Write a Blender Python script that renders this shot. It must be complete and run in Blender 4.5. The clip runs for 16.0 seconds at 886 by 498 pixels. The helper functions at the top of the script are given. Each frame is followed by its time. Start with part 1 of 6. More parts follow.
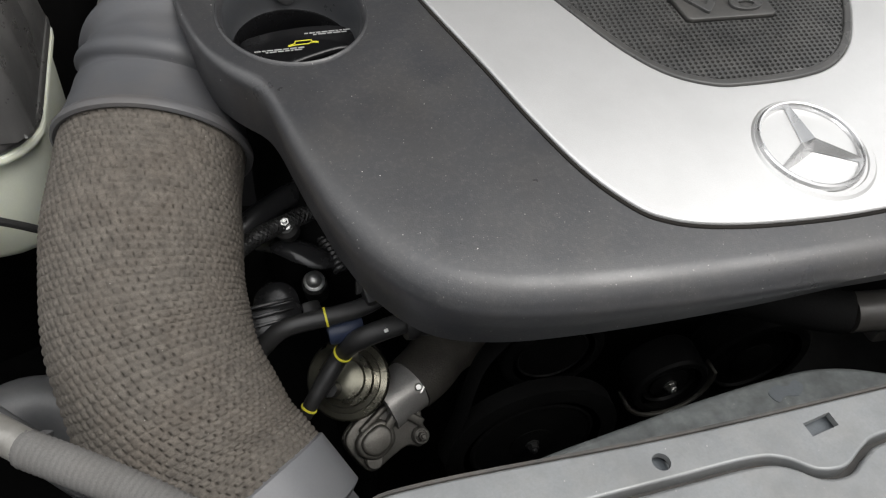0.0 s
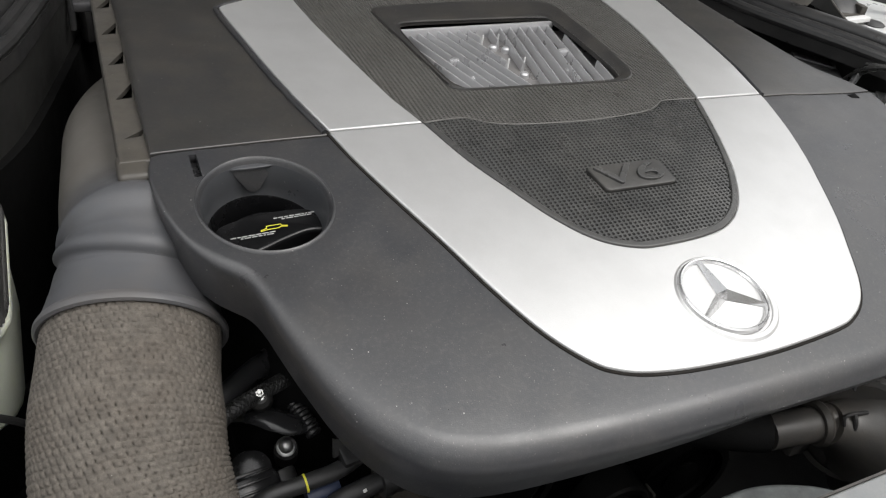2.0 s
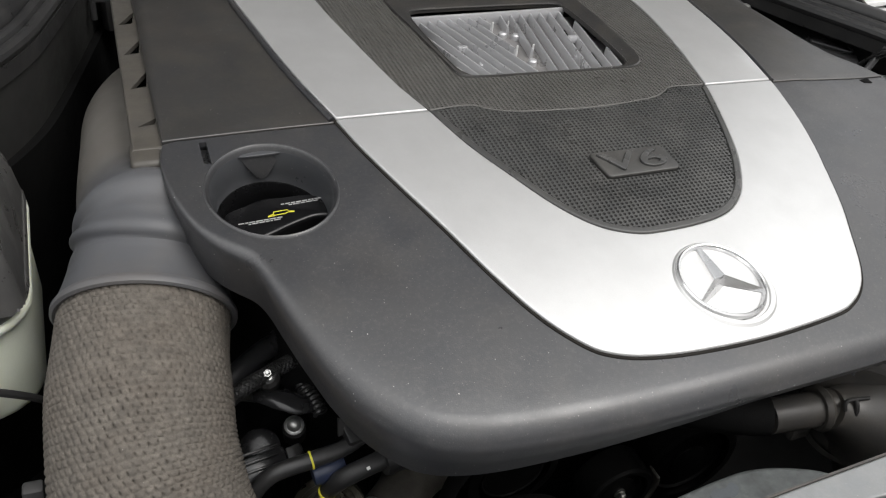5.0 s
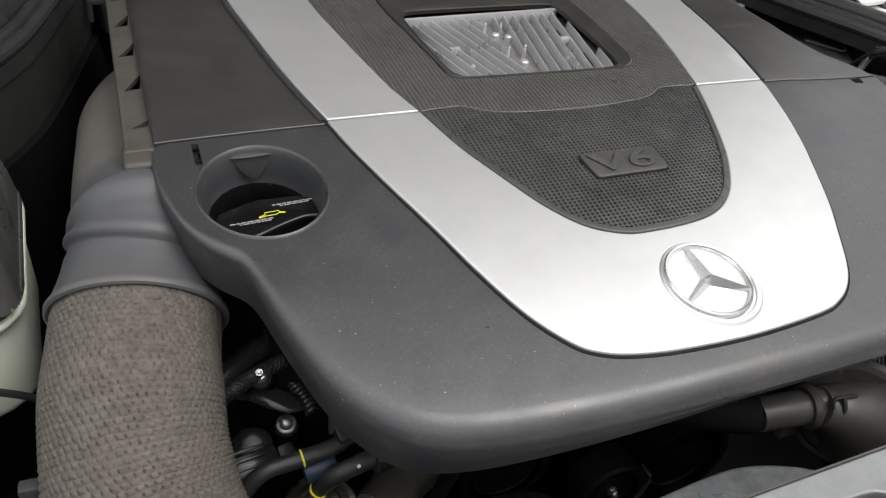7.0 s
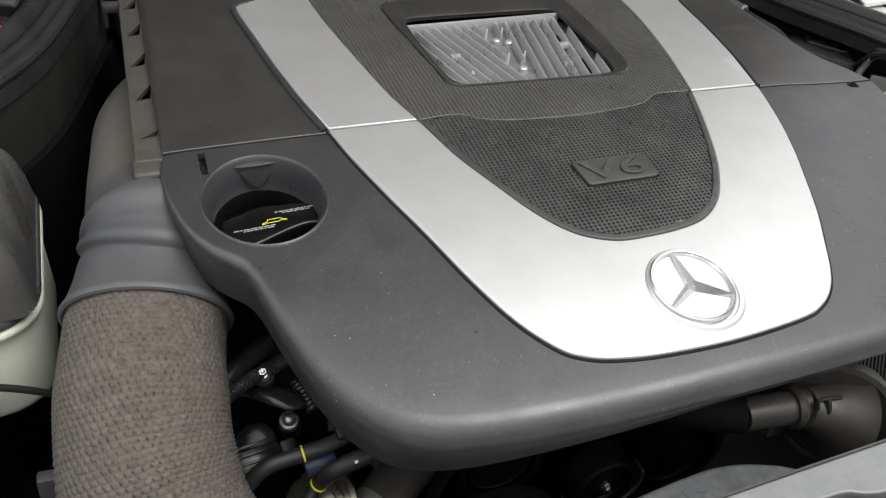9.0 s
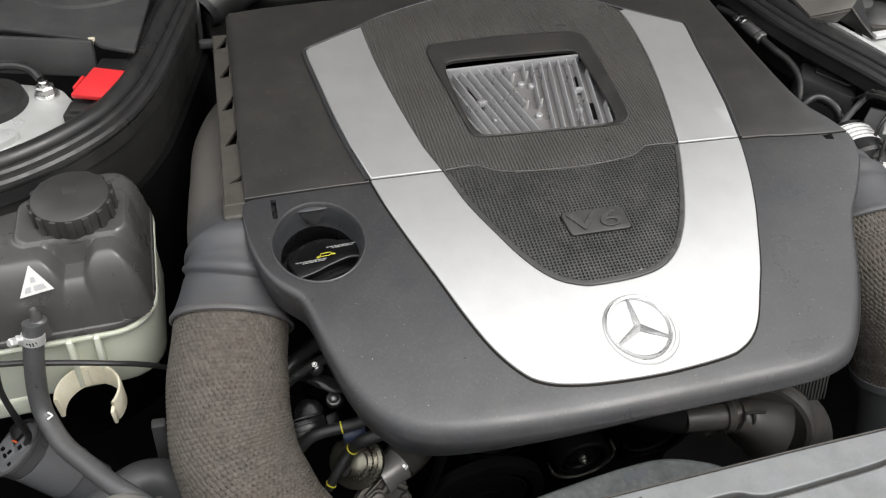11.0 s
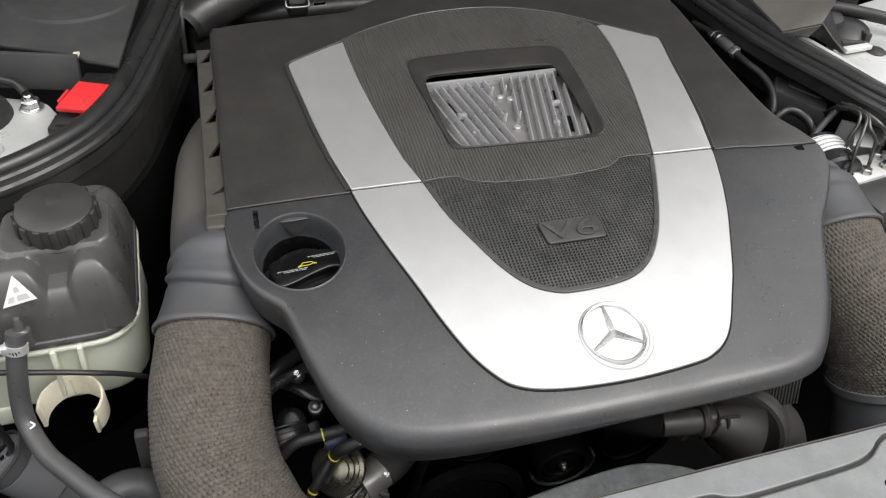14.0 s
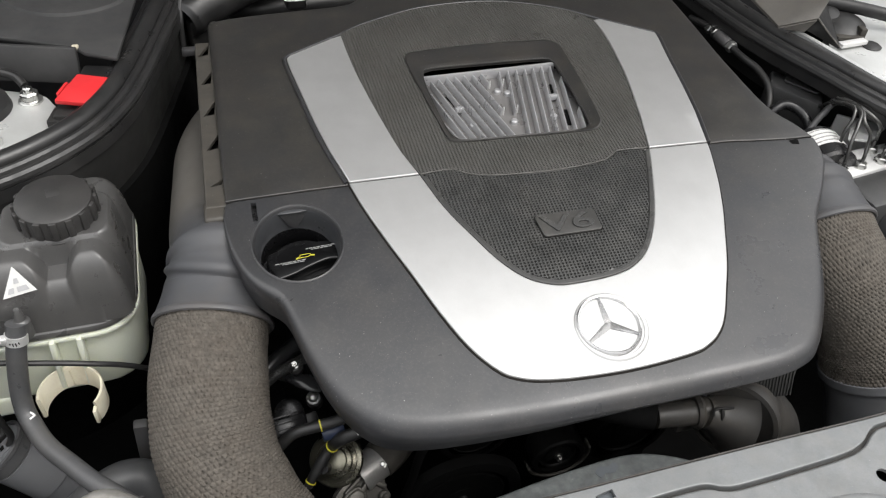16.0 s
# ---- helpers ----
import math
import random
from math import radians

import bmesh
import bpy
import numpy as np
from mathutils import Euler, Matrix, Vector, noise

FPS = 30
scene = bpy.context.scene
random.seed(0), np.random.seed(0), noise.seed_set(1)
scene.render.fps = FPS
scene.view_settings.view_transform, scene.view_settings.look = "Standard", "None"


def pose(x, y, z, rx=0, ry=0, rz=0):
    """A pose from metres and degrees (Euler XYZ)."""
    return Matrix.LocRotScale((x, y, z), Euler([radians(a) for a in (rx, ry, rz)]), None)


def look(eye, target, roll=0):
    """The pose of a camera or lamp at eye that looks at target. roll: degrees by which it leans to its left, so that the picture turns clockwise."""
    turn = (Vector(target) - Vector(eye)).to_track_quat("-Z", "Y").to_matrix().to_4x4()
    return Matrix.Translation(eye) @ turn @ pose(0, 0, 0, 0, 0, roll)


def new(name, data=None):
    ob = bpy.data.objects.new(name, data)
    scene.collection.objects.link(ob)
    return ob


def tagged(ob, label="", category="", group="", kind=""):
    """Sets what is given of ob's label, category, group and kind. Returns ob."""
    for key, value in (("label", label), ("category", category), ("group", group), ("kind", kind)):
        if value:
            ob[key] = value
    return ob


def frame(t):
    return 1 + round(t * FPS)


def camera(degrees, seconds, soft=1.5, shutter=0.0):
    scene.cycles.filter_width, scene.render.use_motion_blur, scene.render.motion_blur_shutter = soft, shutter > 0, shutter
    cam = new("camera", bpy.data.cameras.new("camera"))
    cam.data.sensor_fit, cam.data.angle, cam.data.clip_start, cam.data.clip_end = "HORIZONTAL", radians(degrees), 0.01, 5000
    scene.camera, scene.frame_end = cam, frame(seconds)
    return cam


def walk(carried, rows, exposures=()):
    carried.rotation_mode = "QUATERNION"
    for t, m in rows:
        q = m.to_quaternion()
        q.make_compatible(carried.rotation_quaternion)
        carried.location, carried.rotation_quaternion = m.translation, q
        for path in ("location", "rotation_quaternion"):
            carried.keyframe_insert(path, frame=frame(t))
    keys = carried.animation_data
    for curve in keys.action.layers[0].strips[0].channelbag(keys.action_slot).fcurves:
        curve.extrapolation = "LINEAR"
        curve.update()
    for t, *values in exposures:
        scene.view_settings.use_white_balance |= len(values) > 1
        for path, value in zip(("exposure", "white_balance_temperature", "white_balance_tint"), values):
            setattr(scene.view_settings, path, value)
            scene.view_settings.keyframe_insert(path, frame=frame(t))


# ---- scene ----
cam = camera(59.0, 16.0, soft=1.2)
PATH = [
    (0, (-0.2483, -0.3982, 1.0316), (-0.0866, 0.0717, 0.5386), 5.95),
    (0.5, (-0.2932, -0.3947, 1.0292), (-0.0707, 0.0747, 0.5600), 7.40),
    (1, (-0.2892, -0.4018, 1.0520), (-0.0237, 0.0759, 0.6146), 8.20),
    (1.5, (-0.2898, -0.3970, 1.0690), (-0.0116, 0.0969, 0.6584), 8.26),
    (2, (-0.2929, -0.3987, 1.0695), (-0.0234, 0.1070, 0.6674), 8.01),
    (2.5, (-0.2924, -0.4004, 1.0696), (-0.0364, 0.1041, 0.6574), 7.76),
    (3, (-0.2931, -0.4010, 1.0721), (-0.0391, 0.1008, 0.6553), 7.71),
    (3.5, (-0.2878, -0.4058, 1.0742), (-0.0364, 0.0988, 0.6593), 7.39),
    (4, (-0.2865, -0.4069, 1.0753), (-0.0378, 0.0989, 0.6602), 7.19),
    (6.5, (-0.2791, -0.4164, 1.0794), (-0.0361, 0.0916, 0.6636), 6.59),
    (7, (-0.2785, -0.4160, 1.0805), (-0.0358, 0.0914, 0.6638), 6.58),
    (7.5, (-0.2784, -0.4164, 1.0808), (-0.0349, 0.0906, 0.6640), 6.76),
    (8, (-0.2765, -0.4203, 1.0812), (-0.0351, 0.0886, 0.6655), 6.45),
    (8.5, (-0.2748, -0.4217, 1.0831), (-0.0352, 0.0879, 0.6673), 6.22),
    (10.8, (-0.2510, -0.4802, 1.2472), (-0.1036, -0.0079, 0.7521), 4.44),
    (11, (-0.2529, -0.4851, 1.2569), (-0.1042, -0.0070, 0.7677), 4.22),
    (11.5, (-0.2535, -0.4907, 1.2597), (-0.1023, 0.0001, 0.7841), 4.06),
    (12, (-0.2515, -0.4938, 1.2603), (-0.0924, -0.0010, 0.7892), 4.43),
    (12.5, (-0.2495, -0.4968, 1.2615), (-0.0929, -0.0041, 0.7895), 4.13),
    (13, (-0.2483, -0.5010, 1.2616), (-0.0900, -0.0059, 0.7928), 3.89),
    (13.5, (-0.2489, -0.4998, 1.2627), (-0.0888, -0.0057, 0.7933), 4.06),
    (14, (-0.2491, -0.4983, 1.2612), (-0.0886, -0.0132, 0.7828), 4.68),
    (14.5, (-0.2475, -0.5017, 1.2612), (-0.0895, -0.0198, 0.7787), 4.63),
    (15, (-0.2458, -0.5058, 1.2616), (-0.0872, -0.0261, 0.7770), 4.71),
    (15.5, (-0.2467, -0.5070, 1.2616), (-0.0890, -0.0239, 0.7802), 4.52),
    (16, (-0.2499, -0.5031, 1.2628), (-0.0881, -0.0214, 0.7813), 4.96),
]
walk(cam, [(t, look(eye, target, roll)) for t, eye, target, roll in PATH],
     exposures=[(0.0, -0.04), (0.2, 0.12), (0.5, 0.31), (0.8, 0.36), (1.0, 0.36), (1.3, 0.17), (1.5, 0.07), (2.0, 0.015), (16.0, 0.015)])

# ---- daylight: a bright overcast sky, brightest overhead; the raised bonnet shades the rear ----
world = bpy.data.worlds.new("sky")
scene.world = world
world.use_nodes = True


def build_sky(nt):
    bg = nt.nodes["Background"]
    sky = nt.nodes.new("ShaderNodeTexSky")
    sky.sky_type = "NISHITA"
    sky.sun_disc = False
    sky.sun_elevation, sky.sun_rotation = radians(50), radians(140)
    sky.dust_density = 4.0
    tc, sep, rise = (nt.nodes.new(k) for k in ("ShaderNodeTexCoord", "ShaderNodeSeparateXYZ", "ShaderNodeMapRange"))
    nt.links.new(tc.outputs["Generated"], sep.inputs[0])
    nt.links.new(sep.outputs[2], rise.inputs[0])
    rise.inputs[1].default_value, rise.inputs[2].default_value, rise.inputs[3].default_value, rise.inputs[4].default_value = 0.10, 1.0, 0.5, 11.6
    cloud, mix = nt.nodes.new("ShaderNodeMix"), nt.nodes.new("ShaderNodeMix")
    cloud.data_type = mix.data_type = "RGBA"
    cloud.blend_type = "MULTIPLY"
    cloud.inputs[0].default_value = 1.0
    cloud.inputs[6].default_value = (1.0, 0.995, 0.985, 1)
    nt.links.new(rise.outputs[0], cloud.inputs[7])
    mix.inputs[0].default_value = 0.9
    nt.links.new(sky.outputs[0], mix.inputs[6])
    nt.links.new(cloud.outputs[2], mix.inputs[7])
    nt.links.new(mix.outputs[2], bg.inputs[0])
    bg.inputs[1].default_value = 0.235


build_sky(world.node_tree)
sun = new("sun", bpy.data.lights.new("sun", "SUN"))
sun.data.energy = 1.6
sun.data.angle = radians(30)
sun.data.color = (1.0, 0.98, 0.95)
sun.matrix_world = look((0.9, -0.75, 2.9), (0, 0, 0.8))

# ---- building helpers ----
from mathutils.geometry import delaunay_2d_cdt


def link_mesh(name, me, material, parent=None, label="", sharp=35):
    me.materials.append(material)
    if len(me.polygons):
        me.polygons.foreach_set("use_smooth", [True] * len(me.polygons))
        me.set_sharp_from_angle(angle=radians(sharp))
    ob = new(name, me)
    if parent is not None:
        ob.parent = parent
        ob.matrix_parent_inverse = parent.matrix_basis.inverted()
    if label:
        tagged(ob, label)
    return ob


def part(name, bm, material, parent=None, label="", sharp=35):
    """One bmesh, or a pair of vertices and faces, as one mesh object under a thing or part."""
    me = bpy.data.meshes.new(name)
    if isinstance(bm, tuple):
        me.from_pydata([tuple(map(float, v)) for v in bm[0]], [], [tuple(map(int, f)) for f in bm[1]])
        me.update()
    else:
        bmesh.ops.recalc_face_normals(bm, faces=bm.faces)
        bm.to_mesh(me)
        bm.free()
    return link_mesh(name, me, material, parent, label, sharp)


def thing(name, at, label, category, group="", kind=""):
    ob = new(name)
    ob.empty_display_size = 0.01
    ob.location = at
    ob.matrix_basis = Matrix.Translation(at)
    return tagged(ob, label, category, group, kind)


def smooth_line(pts, n=8, closed=False):
    """Catmull-Rom through the points, n steps a span."""
    p = np.array(pts, float)
    m = len(p)
    out = []
    for i in range(m if closed else m - 1):
        if closed:
            a, b, c, d = (p[(i + k) % m] for k in (-1, 0, 1, 2))
        else:
            a, b, c, d = p[max(i - 1, 0)], p[i], p[i + 1], p[min(i + 2, m - 1)]
        for s in np.arange(n) / n:
            out.append(0.5 * (2 * b + (c - a) * s + (2 * a - 5 * b + 4 * c - d) * s**2 + (3 * b - a - 3 * c + d) * s**3))
    if not closed:
        out.append(p[-1])
    return np.array(out)


def even_line(line, step):
    """The line again, with points at even steps."""
    far = np.r_[0, np.cumsum(np.linalg.norm(np.diff(line, axis=0), axis=1))]
    at = np.linspace(0, far[-1], max(2, int(round(far[-1] / step)) + 1))
    return np.stack([np.interp(at, far, line[:, k]) for k in range(line.shape[1])], 1)


def frames_along(line):
    """Tangents, and two directions across, carried along the line without twist."""
    tan = np.gradient(line, axis=0)
    tan /= np.linalg.norm(tan, axis=1)[:, None]
    ref = np.array([0, 0, 1.0]) if abs(tan[0][2]) < 0.9 else np.array([1.0, 0, 0])
    us, vs = [], []
    u = np.cross(ref, tan[0])
    for t in tan:
        u = u - t * (u @ t)
        u = u / np.linalg.norm(u)
        us.append(u)
        vs.append(np.cross(t, u))
    return tan, np.array(us), np.array(vs)


def grid_faces(rows, cols, wrap=True):
    f = []
    for i in range(rows - 1):
        for j in range(cols if wrap else cols - 1):
            k = (j + 1) % cols
            f.append((i * cols + j, i * cols + k, (i + 1) * cols + k, (i + 1) * cols + j))
    return f


def tube(pts, radius, n=16, steps=8, caps=True, flat=1.0):
    """A tube round a smooth line; radius: one number, or one a control point."""
    line = smooth_line(pts, steps)
    rad = np.full(len(line), radius, float) if np.isscalar(radius) else np.interp(np.linspace(0, 1, len(line)), np.linspace(0, 1, len(radius)), radius)
    tan, us, vs = frames_along(line)
    a = np.arange(n) * 2 * np.pi / n
    v = (line[:, None] + rad[:, None, None] * (np.cos(a)[None, :, None] * us[:, None] + flat * np.sin(a)[None, :, None] * vs[:, None])).reshape(-1, 3)
    f = grid_faces(len(line), n)
    if caps:
        f += [tuple(range(n))[::-1], tuple(range((len(line) - 1) * n, len(line) * n))]
    return v, f


def lathe(profile, at, axis=(0, 0, 1), n=32, cap=True):
    """A turned shape; profile: radius and height along the axis, from the bottom to the top."""
    d = np.array(axis, float) / np.linalg.norm(axis)
    ref = np.array([0, 0, 1.0]) if abs(d[2]) < 0.9 else np.array([1.0, 0, 0])
    u = np.cross(ref, d)
    u /= np.linalg.norm(u)
    w = np.cross(d, u)
    a = np.arange(n) * 2 * np.pi / n
    ring = np.cos(a)[:, None] * u + np.sin(a)[:, None] * w
    v = np.concatenate([np.array(at) + h * d + r * ring for r, h in profile])
    f = grid_faces(len(profile), n)
    if cap:
        f += [tuple(range(n))[::-1], tuple(range((len(profile) - 1) * n, len(profile) * n))]
    return v, f


def joined(*pieces):
    vs, fs, k = [], [], 0
    for v, f in pieces:
        vs.append(np.array(v, float))
        fs += [tuple(i + k for i in q) for q in f]
        k += len(v)
    return np.concatenate(vs), fs


def box(at, size, bevel=0.0, turn=(0, 0, 0), segs=2, taper=1.0):
    """A bevelled block as vertices and faces; taper: the top's size against the bottom's."""
    bm = bmesh.new()
    bmesh.ops.create_cube(bm, size=1.0)
    for v in bm.verts:
        k = taper if v.co.z > 0 else 1.0
        v.co = Vector((v.co.x * size[0] * k, v.co.y * size[1] * k, v.co.z * size[2]))
    if bevel:
        bmesh.ops.bevel(bm, geom=bm.edges[:], offset=bevel, segments=segs, profile=0.5, affect="EDGES", clamp_overlap=True)
    bmesh.ops.transform(bm, matrix=pose(*at, *turn), verts=bm.verts)
    bmesh.ops.recalc_face_normals(bm, faces=bm.faces)
    bm.verts.index_update()
    out = np.array([v.co for v in bm.verts]), [tuple(v.index for v in f.verts) for f in bm.faces]
    bm.free()
    return out


def prism(outline, z0, z1, bevel=0.0, place=None, segs=2):
    """A plate with the outline in x and y, between two heights, bevelled round its edges."""
    bm = bmesh.new()
    low = [bm.verts.new((x, y, z0)) for x, y in outline]
    face = bm.faces.new(low)
    got = bmesh.ops.extrude_face_region(bm, geom=[face])
    bmesh.ops.translate(bm, verts=[g for g in got["geom"] if isinstance(g, bmesh.types.BMVert)], vec=(0, 0, z1 - z0))
    bmesh.ops.recalc_face_normals(bm, faces=bm.faces)
    if bevel:
        edges = [e for e in bm.edges if len(e.link_faces) == 2 and e.calc_face_angle(0) > radians(50)]
        bmesh.ops.bevel(bm, geom=edges, offset=bevel, segments=segs, profile=0.5, affect="EDGES", clamp_overlap=True)
    if place is not None:
        bmesh.ops.transform(bm, matrix=place, verts=bm.verts)
    bm.verts.index_update()
    out = np.array([v.co for v in bm.verts]), [tuple(v.index for v in f.verts) for f in bm.faces]
    bm.free()
    return out


def hex_bolt(at, axis, size):
    """A flanged hexagon bolt: washer, six flats and a domed end."""
    return joined(lathe([(size * 0.72, 0), (size * 0.72, size * 0.1), (size * 0.6, size * 0.18)], at, axis, 20),
                  lathe([(size * 0.56, size * 0.15), (size * 0.56, size * 0.6), (size * 0.46, size * 0.7)], at, axis, 6),
                  lathe([(size * 0.3, size * 0.68), (size * 0.28, size * 0.95), (size * 0.2, size * 1.02)], at, axis, 14))


def lettering(text, size, depth, place):
    """Raised letters as vertices and faces."""
    cu = bpy.data.curves.new("lettering", "FONT")
    cu.body, cu.size, cu.extrude, cu.align_x, cu.align_y = text, size, depth, "CENTER", "CENTER"
    cu.bevel_depth = depth * 0.35
    ob = bpy.data.objects.new("lettering", cu)
    scene.collection.objects.link(ob)
    me = bpy.data.meshes.new_from_object(ob.evaluated_get(bpy.context.evaluated_depsgraph_get()))
    bpy.data.objects.remove(ob)
    bpy.data.curves.remove(cu)
    v = [place @ w.co for w in me.vertices]
    f = [tuple(p.vertices) for p in me.polygons]
    bpy.data.meshes.remove(me)
    return np.array([tuple(w) for w in v]), f


def inside(pts, poly):
    x, y = pts[:, 0], pts[:, 1]
    hit = np.zeros(len(pts), bool)
    for (x0, y0), (x1, y1) in zip(poly, np.roll(poly, -1, 0)):
        if y0 != y1:
            hit ^= ((y0 > y) != (y1 > y)) & (x < (x1 - x0) * (y - y0) / (y1 - y0) + x0)
    return hit


def inset(poly, by):
    """The closed outline (counter-clockwise) moved inwards by a distance, or by one a point."""
    p = np.array(poly, float)
    a, b = p - np.roll(p, 1, 0), np.roll(p, -1, 0) - p
    a /= np.linalg.norm(a, axis=1)[:, None] + 1e-12
    b /= np.linalg.norm(b, axis=1)[:, None] + 1e-12
    na, nb = np.stack([-a[:, 1], a[:, 0]], 1), np.stack([-b[:, 1], b[:, 0]], 1)
    m = na + nb
    m /= np.maximum((m * na).sum(1), 0.5)[:, None]
    return p + m * np.broadcast_to(np.asarray(by, float), (len(p),))[:, None]


def ccw(poly):
    p = np.array(poly, float)
    area = (p[:, 0] * np.roll(p[:, 1], -1) - np.roll(p[:, 0], -1) * p[:, 1]).sum()
    return p if area > 0 else p[::-1]


def flat_fill(outer, holes, step):
    """Triangles that fill an outline with holes, with inner points on a grid."""
    lo, hi = outer.min(0), outer.max(0)
    if callable(step):
        g, step = step(lo, hi), 0.0006
    else:
        gx, gy = (np.arange(math.floor(lo[k] / step), math.ceil(hi[k] / step)) * step for k in (0, 1))
        g = np.stack([q.ravel() for q in np.meshgrid(gx, gy)], 1)
    keep = inside(g, outer)
    for loop in (outer, *holes):
        near = np.full(len(g), np.inf)
        for q in loop:
            near = np.minimum(near, ((g - q) ** 2).sum(1))
        keep &= near > (0.5 * step) ** 2
    for h in holes:
        keep &= ~inside(g, h)
    g = g[keep]
    pts, edges = [], []
    for loop in (outer, *holes):
        k = len(pts)
        pts += [tuple(q) for q in loop]
        edges += [(k + i, k + (i + 1) % len(loop)) for i in range(len(loop))]
    pts += [tuple(q) for q in g]
    co, _, faces, *_ = delaunay_2d_cdt([Vector(q) for q in pts], edges, [], 0, 1e-7)
    co = np.array([tuple(q) for q in co])
    tri = np.array([f for f in faces if len(f) == 3])
    mid = co[tri].mean(1)
    ok = inside(mid, outer)
    for h in holes:
        ok &= ~inside(mid, h)
    return co, tri[ok]


def deck(x, y):
    """Height of the engine cover's top, which falls to the front."""
    y = np.minimum(y, 0.13)
    return 0.8545 + 0.085 * y - 0.36 * y * y


def panel(outer, holes=(), lift=0.0, radius=0.001, depth=0.004, under=0.0, step=0.012, bumps=None, height=deck):
    """A moulded panel on the deck: a filled top, rounded edges and a skirt. radius, depth and under may be one a point."""
    outer = ccw(outer)
    n = len(outer)
    radius, depth, under = (np.broadcast_to(np.asarray(k, float), (n,)) for k in (radius, depth, under))
    holes = [ccw(h) for h in holes]
    co, tri = flat_fill(inset(outer, radius), holes, step)
    z = height(co[:, 0], co[:, 1]) + lift
    if bumps is not None:
        z = z + bumps(co)
    v = [np.c_[co, z]]
    f = [tuple(t) for t in tri]
    k = len(co)
    rings = []
    for a in np.radians([0, 18, 36, 54, 72, 90]):
        xy = inset(outer, radius * (1 - np.sin(a)))
        rings.append(np.c_[xy, height(xy[:, 0], xy[:, 1]) + lift - radius * (1 - np.cos(a))])
    for s, t in ((0.5, 0.5), (1, 1)):
        xy = inset(outer, under * s)
        rings.append(np.c_[xy, height(xy[:, 0], xy[:, 1]) + lift - radius - (depth - radius) * t])
    xy = inset(outer, under + 0.0025)
    rings.append(np.c_[xy, height(xy[:, 0], xy[:, 1]) + lift - depth])
    xy = inset(outer, under + 0.003)
    rings.append(np.c_[xy, height(xy[:, 0], xy[:, 1]) + lift - depth * 0.5])
    v.append(np.concatenate(rings))
    for i in range(len(rings) - 1):
        for j in range(n):
            j2 = (j + 1) % n
            f.append((k + i * n + j, k + (i + 1) * n + j, k + (i + 1) * n + j2, k + i * n + j2))
    k += len(rings) * n
    for h in holes:
        m = len(h)
        hz = height(h[:, 0], h[:, 1]) + lift
        v.append(np.r_[np.c_[h, hz], np.c_[h, hz - 0.003]])
        for j in range(m):
            j2 = (j + 1) % m
            f.append((k + j, k + j2, k + m + j2, k + m + j))
        k += 2 * m
    return np.concatenate(v), f


def welded(vf, dist=1e-5):
    bm = bmesh.new()
    vs = [bm.verts.new(tuple(p)) for p in vf[0]]
    for q in vf[1]:
        if len(set(q)) > 2:
            try:
                bm.faces.new([vs[i] for i in q])
            except ValueError:
                pass
    bmesh.ops.remove_doubles(bm, verts=bm.verts, dist=dist)
    return bm

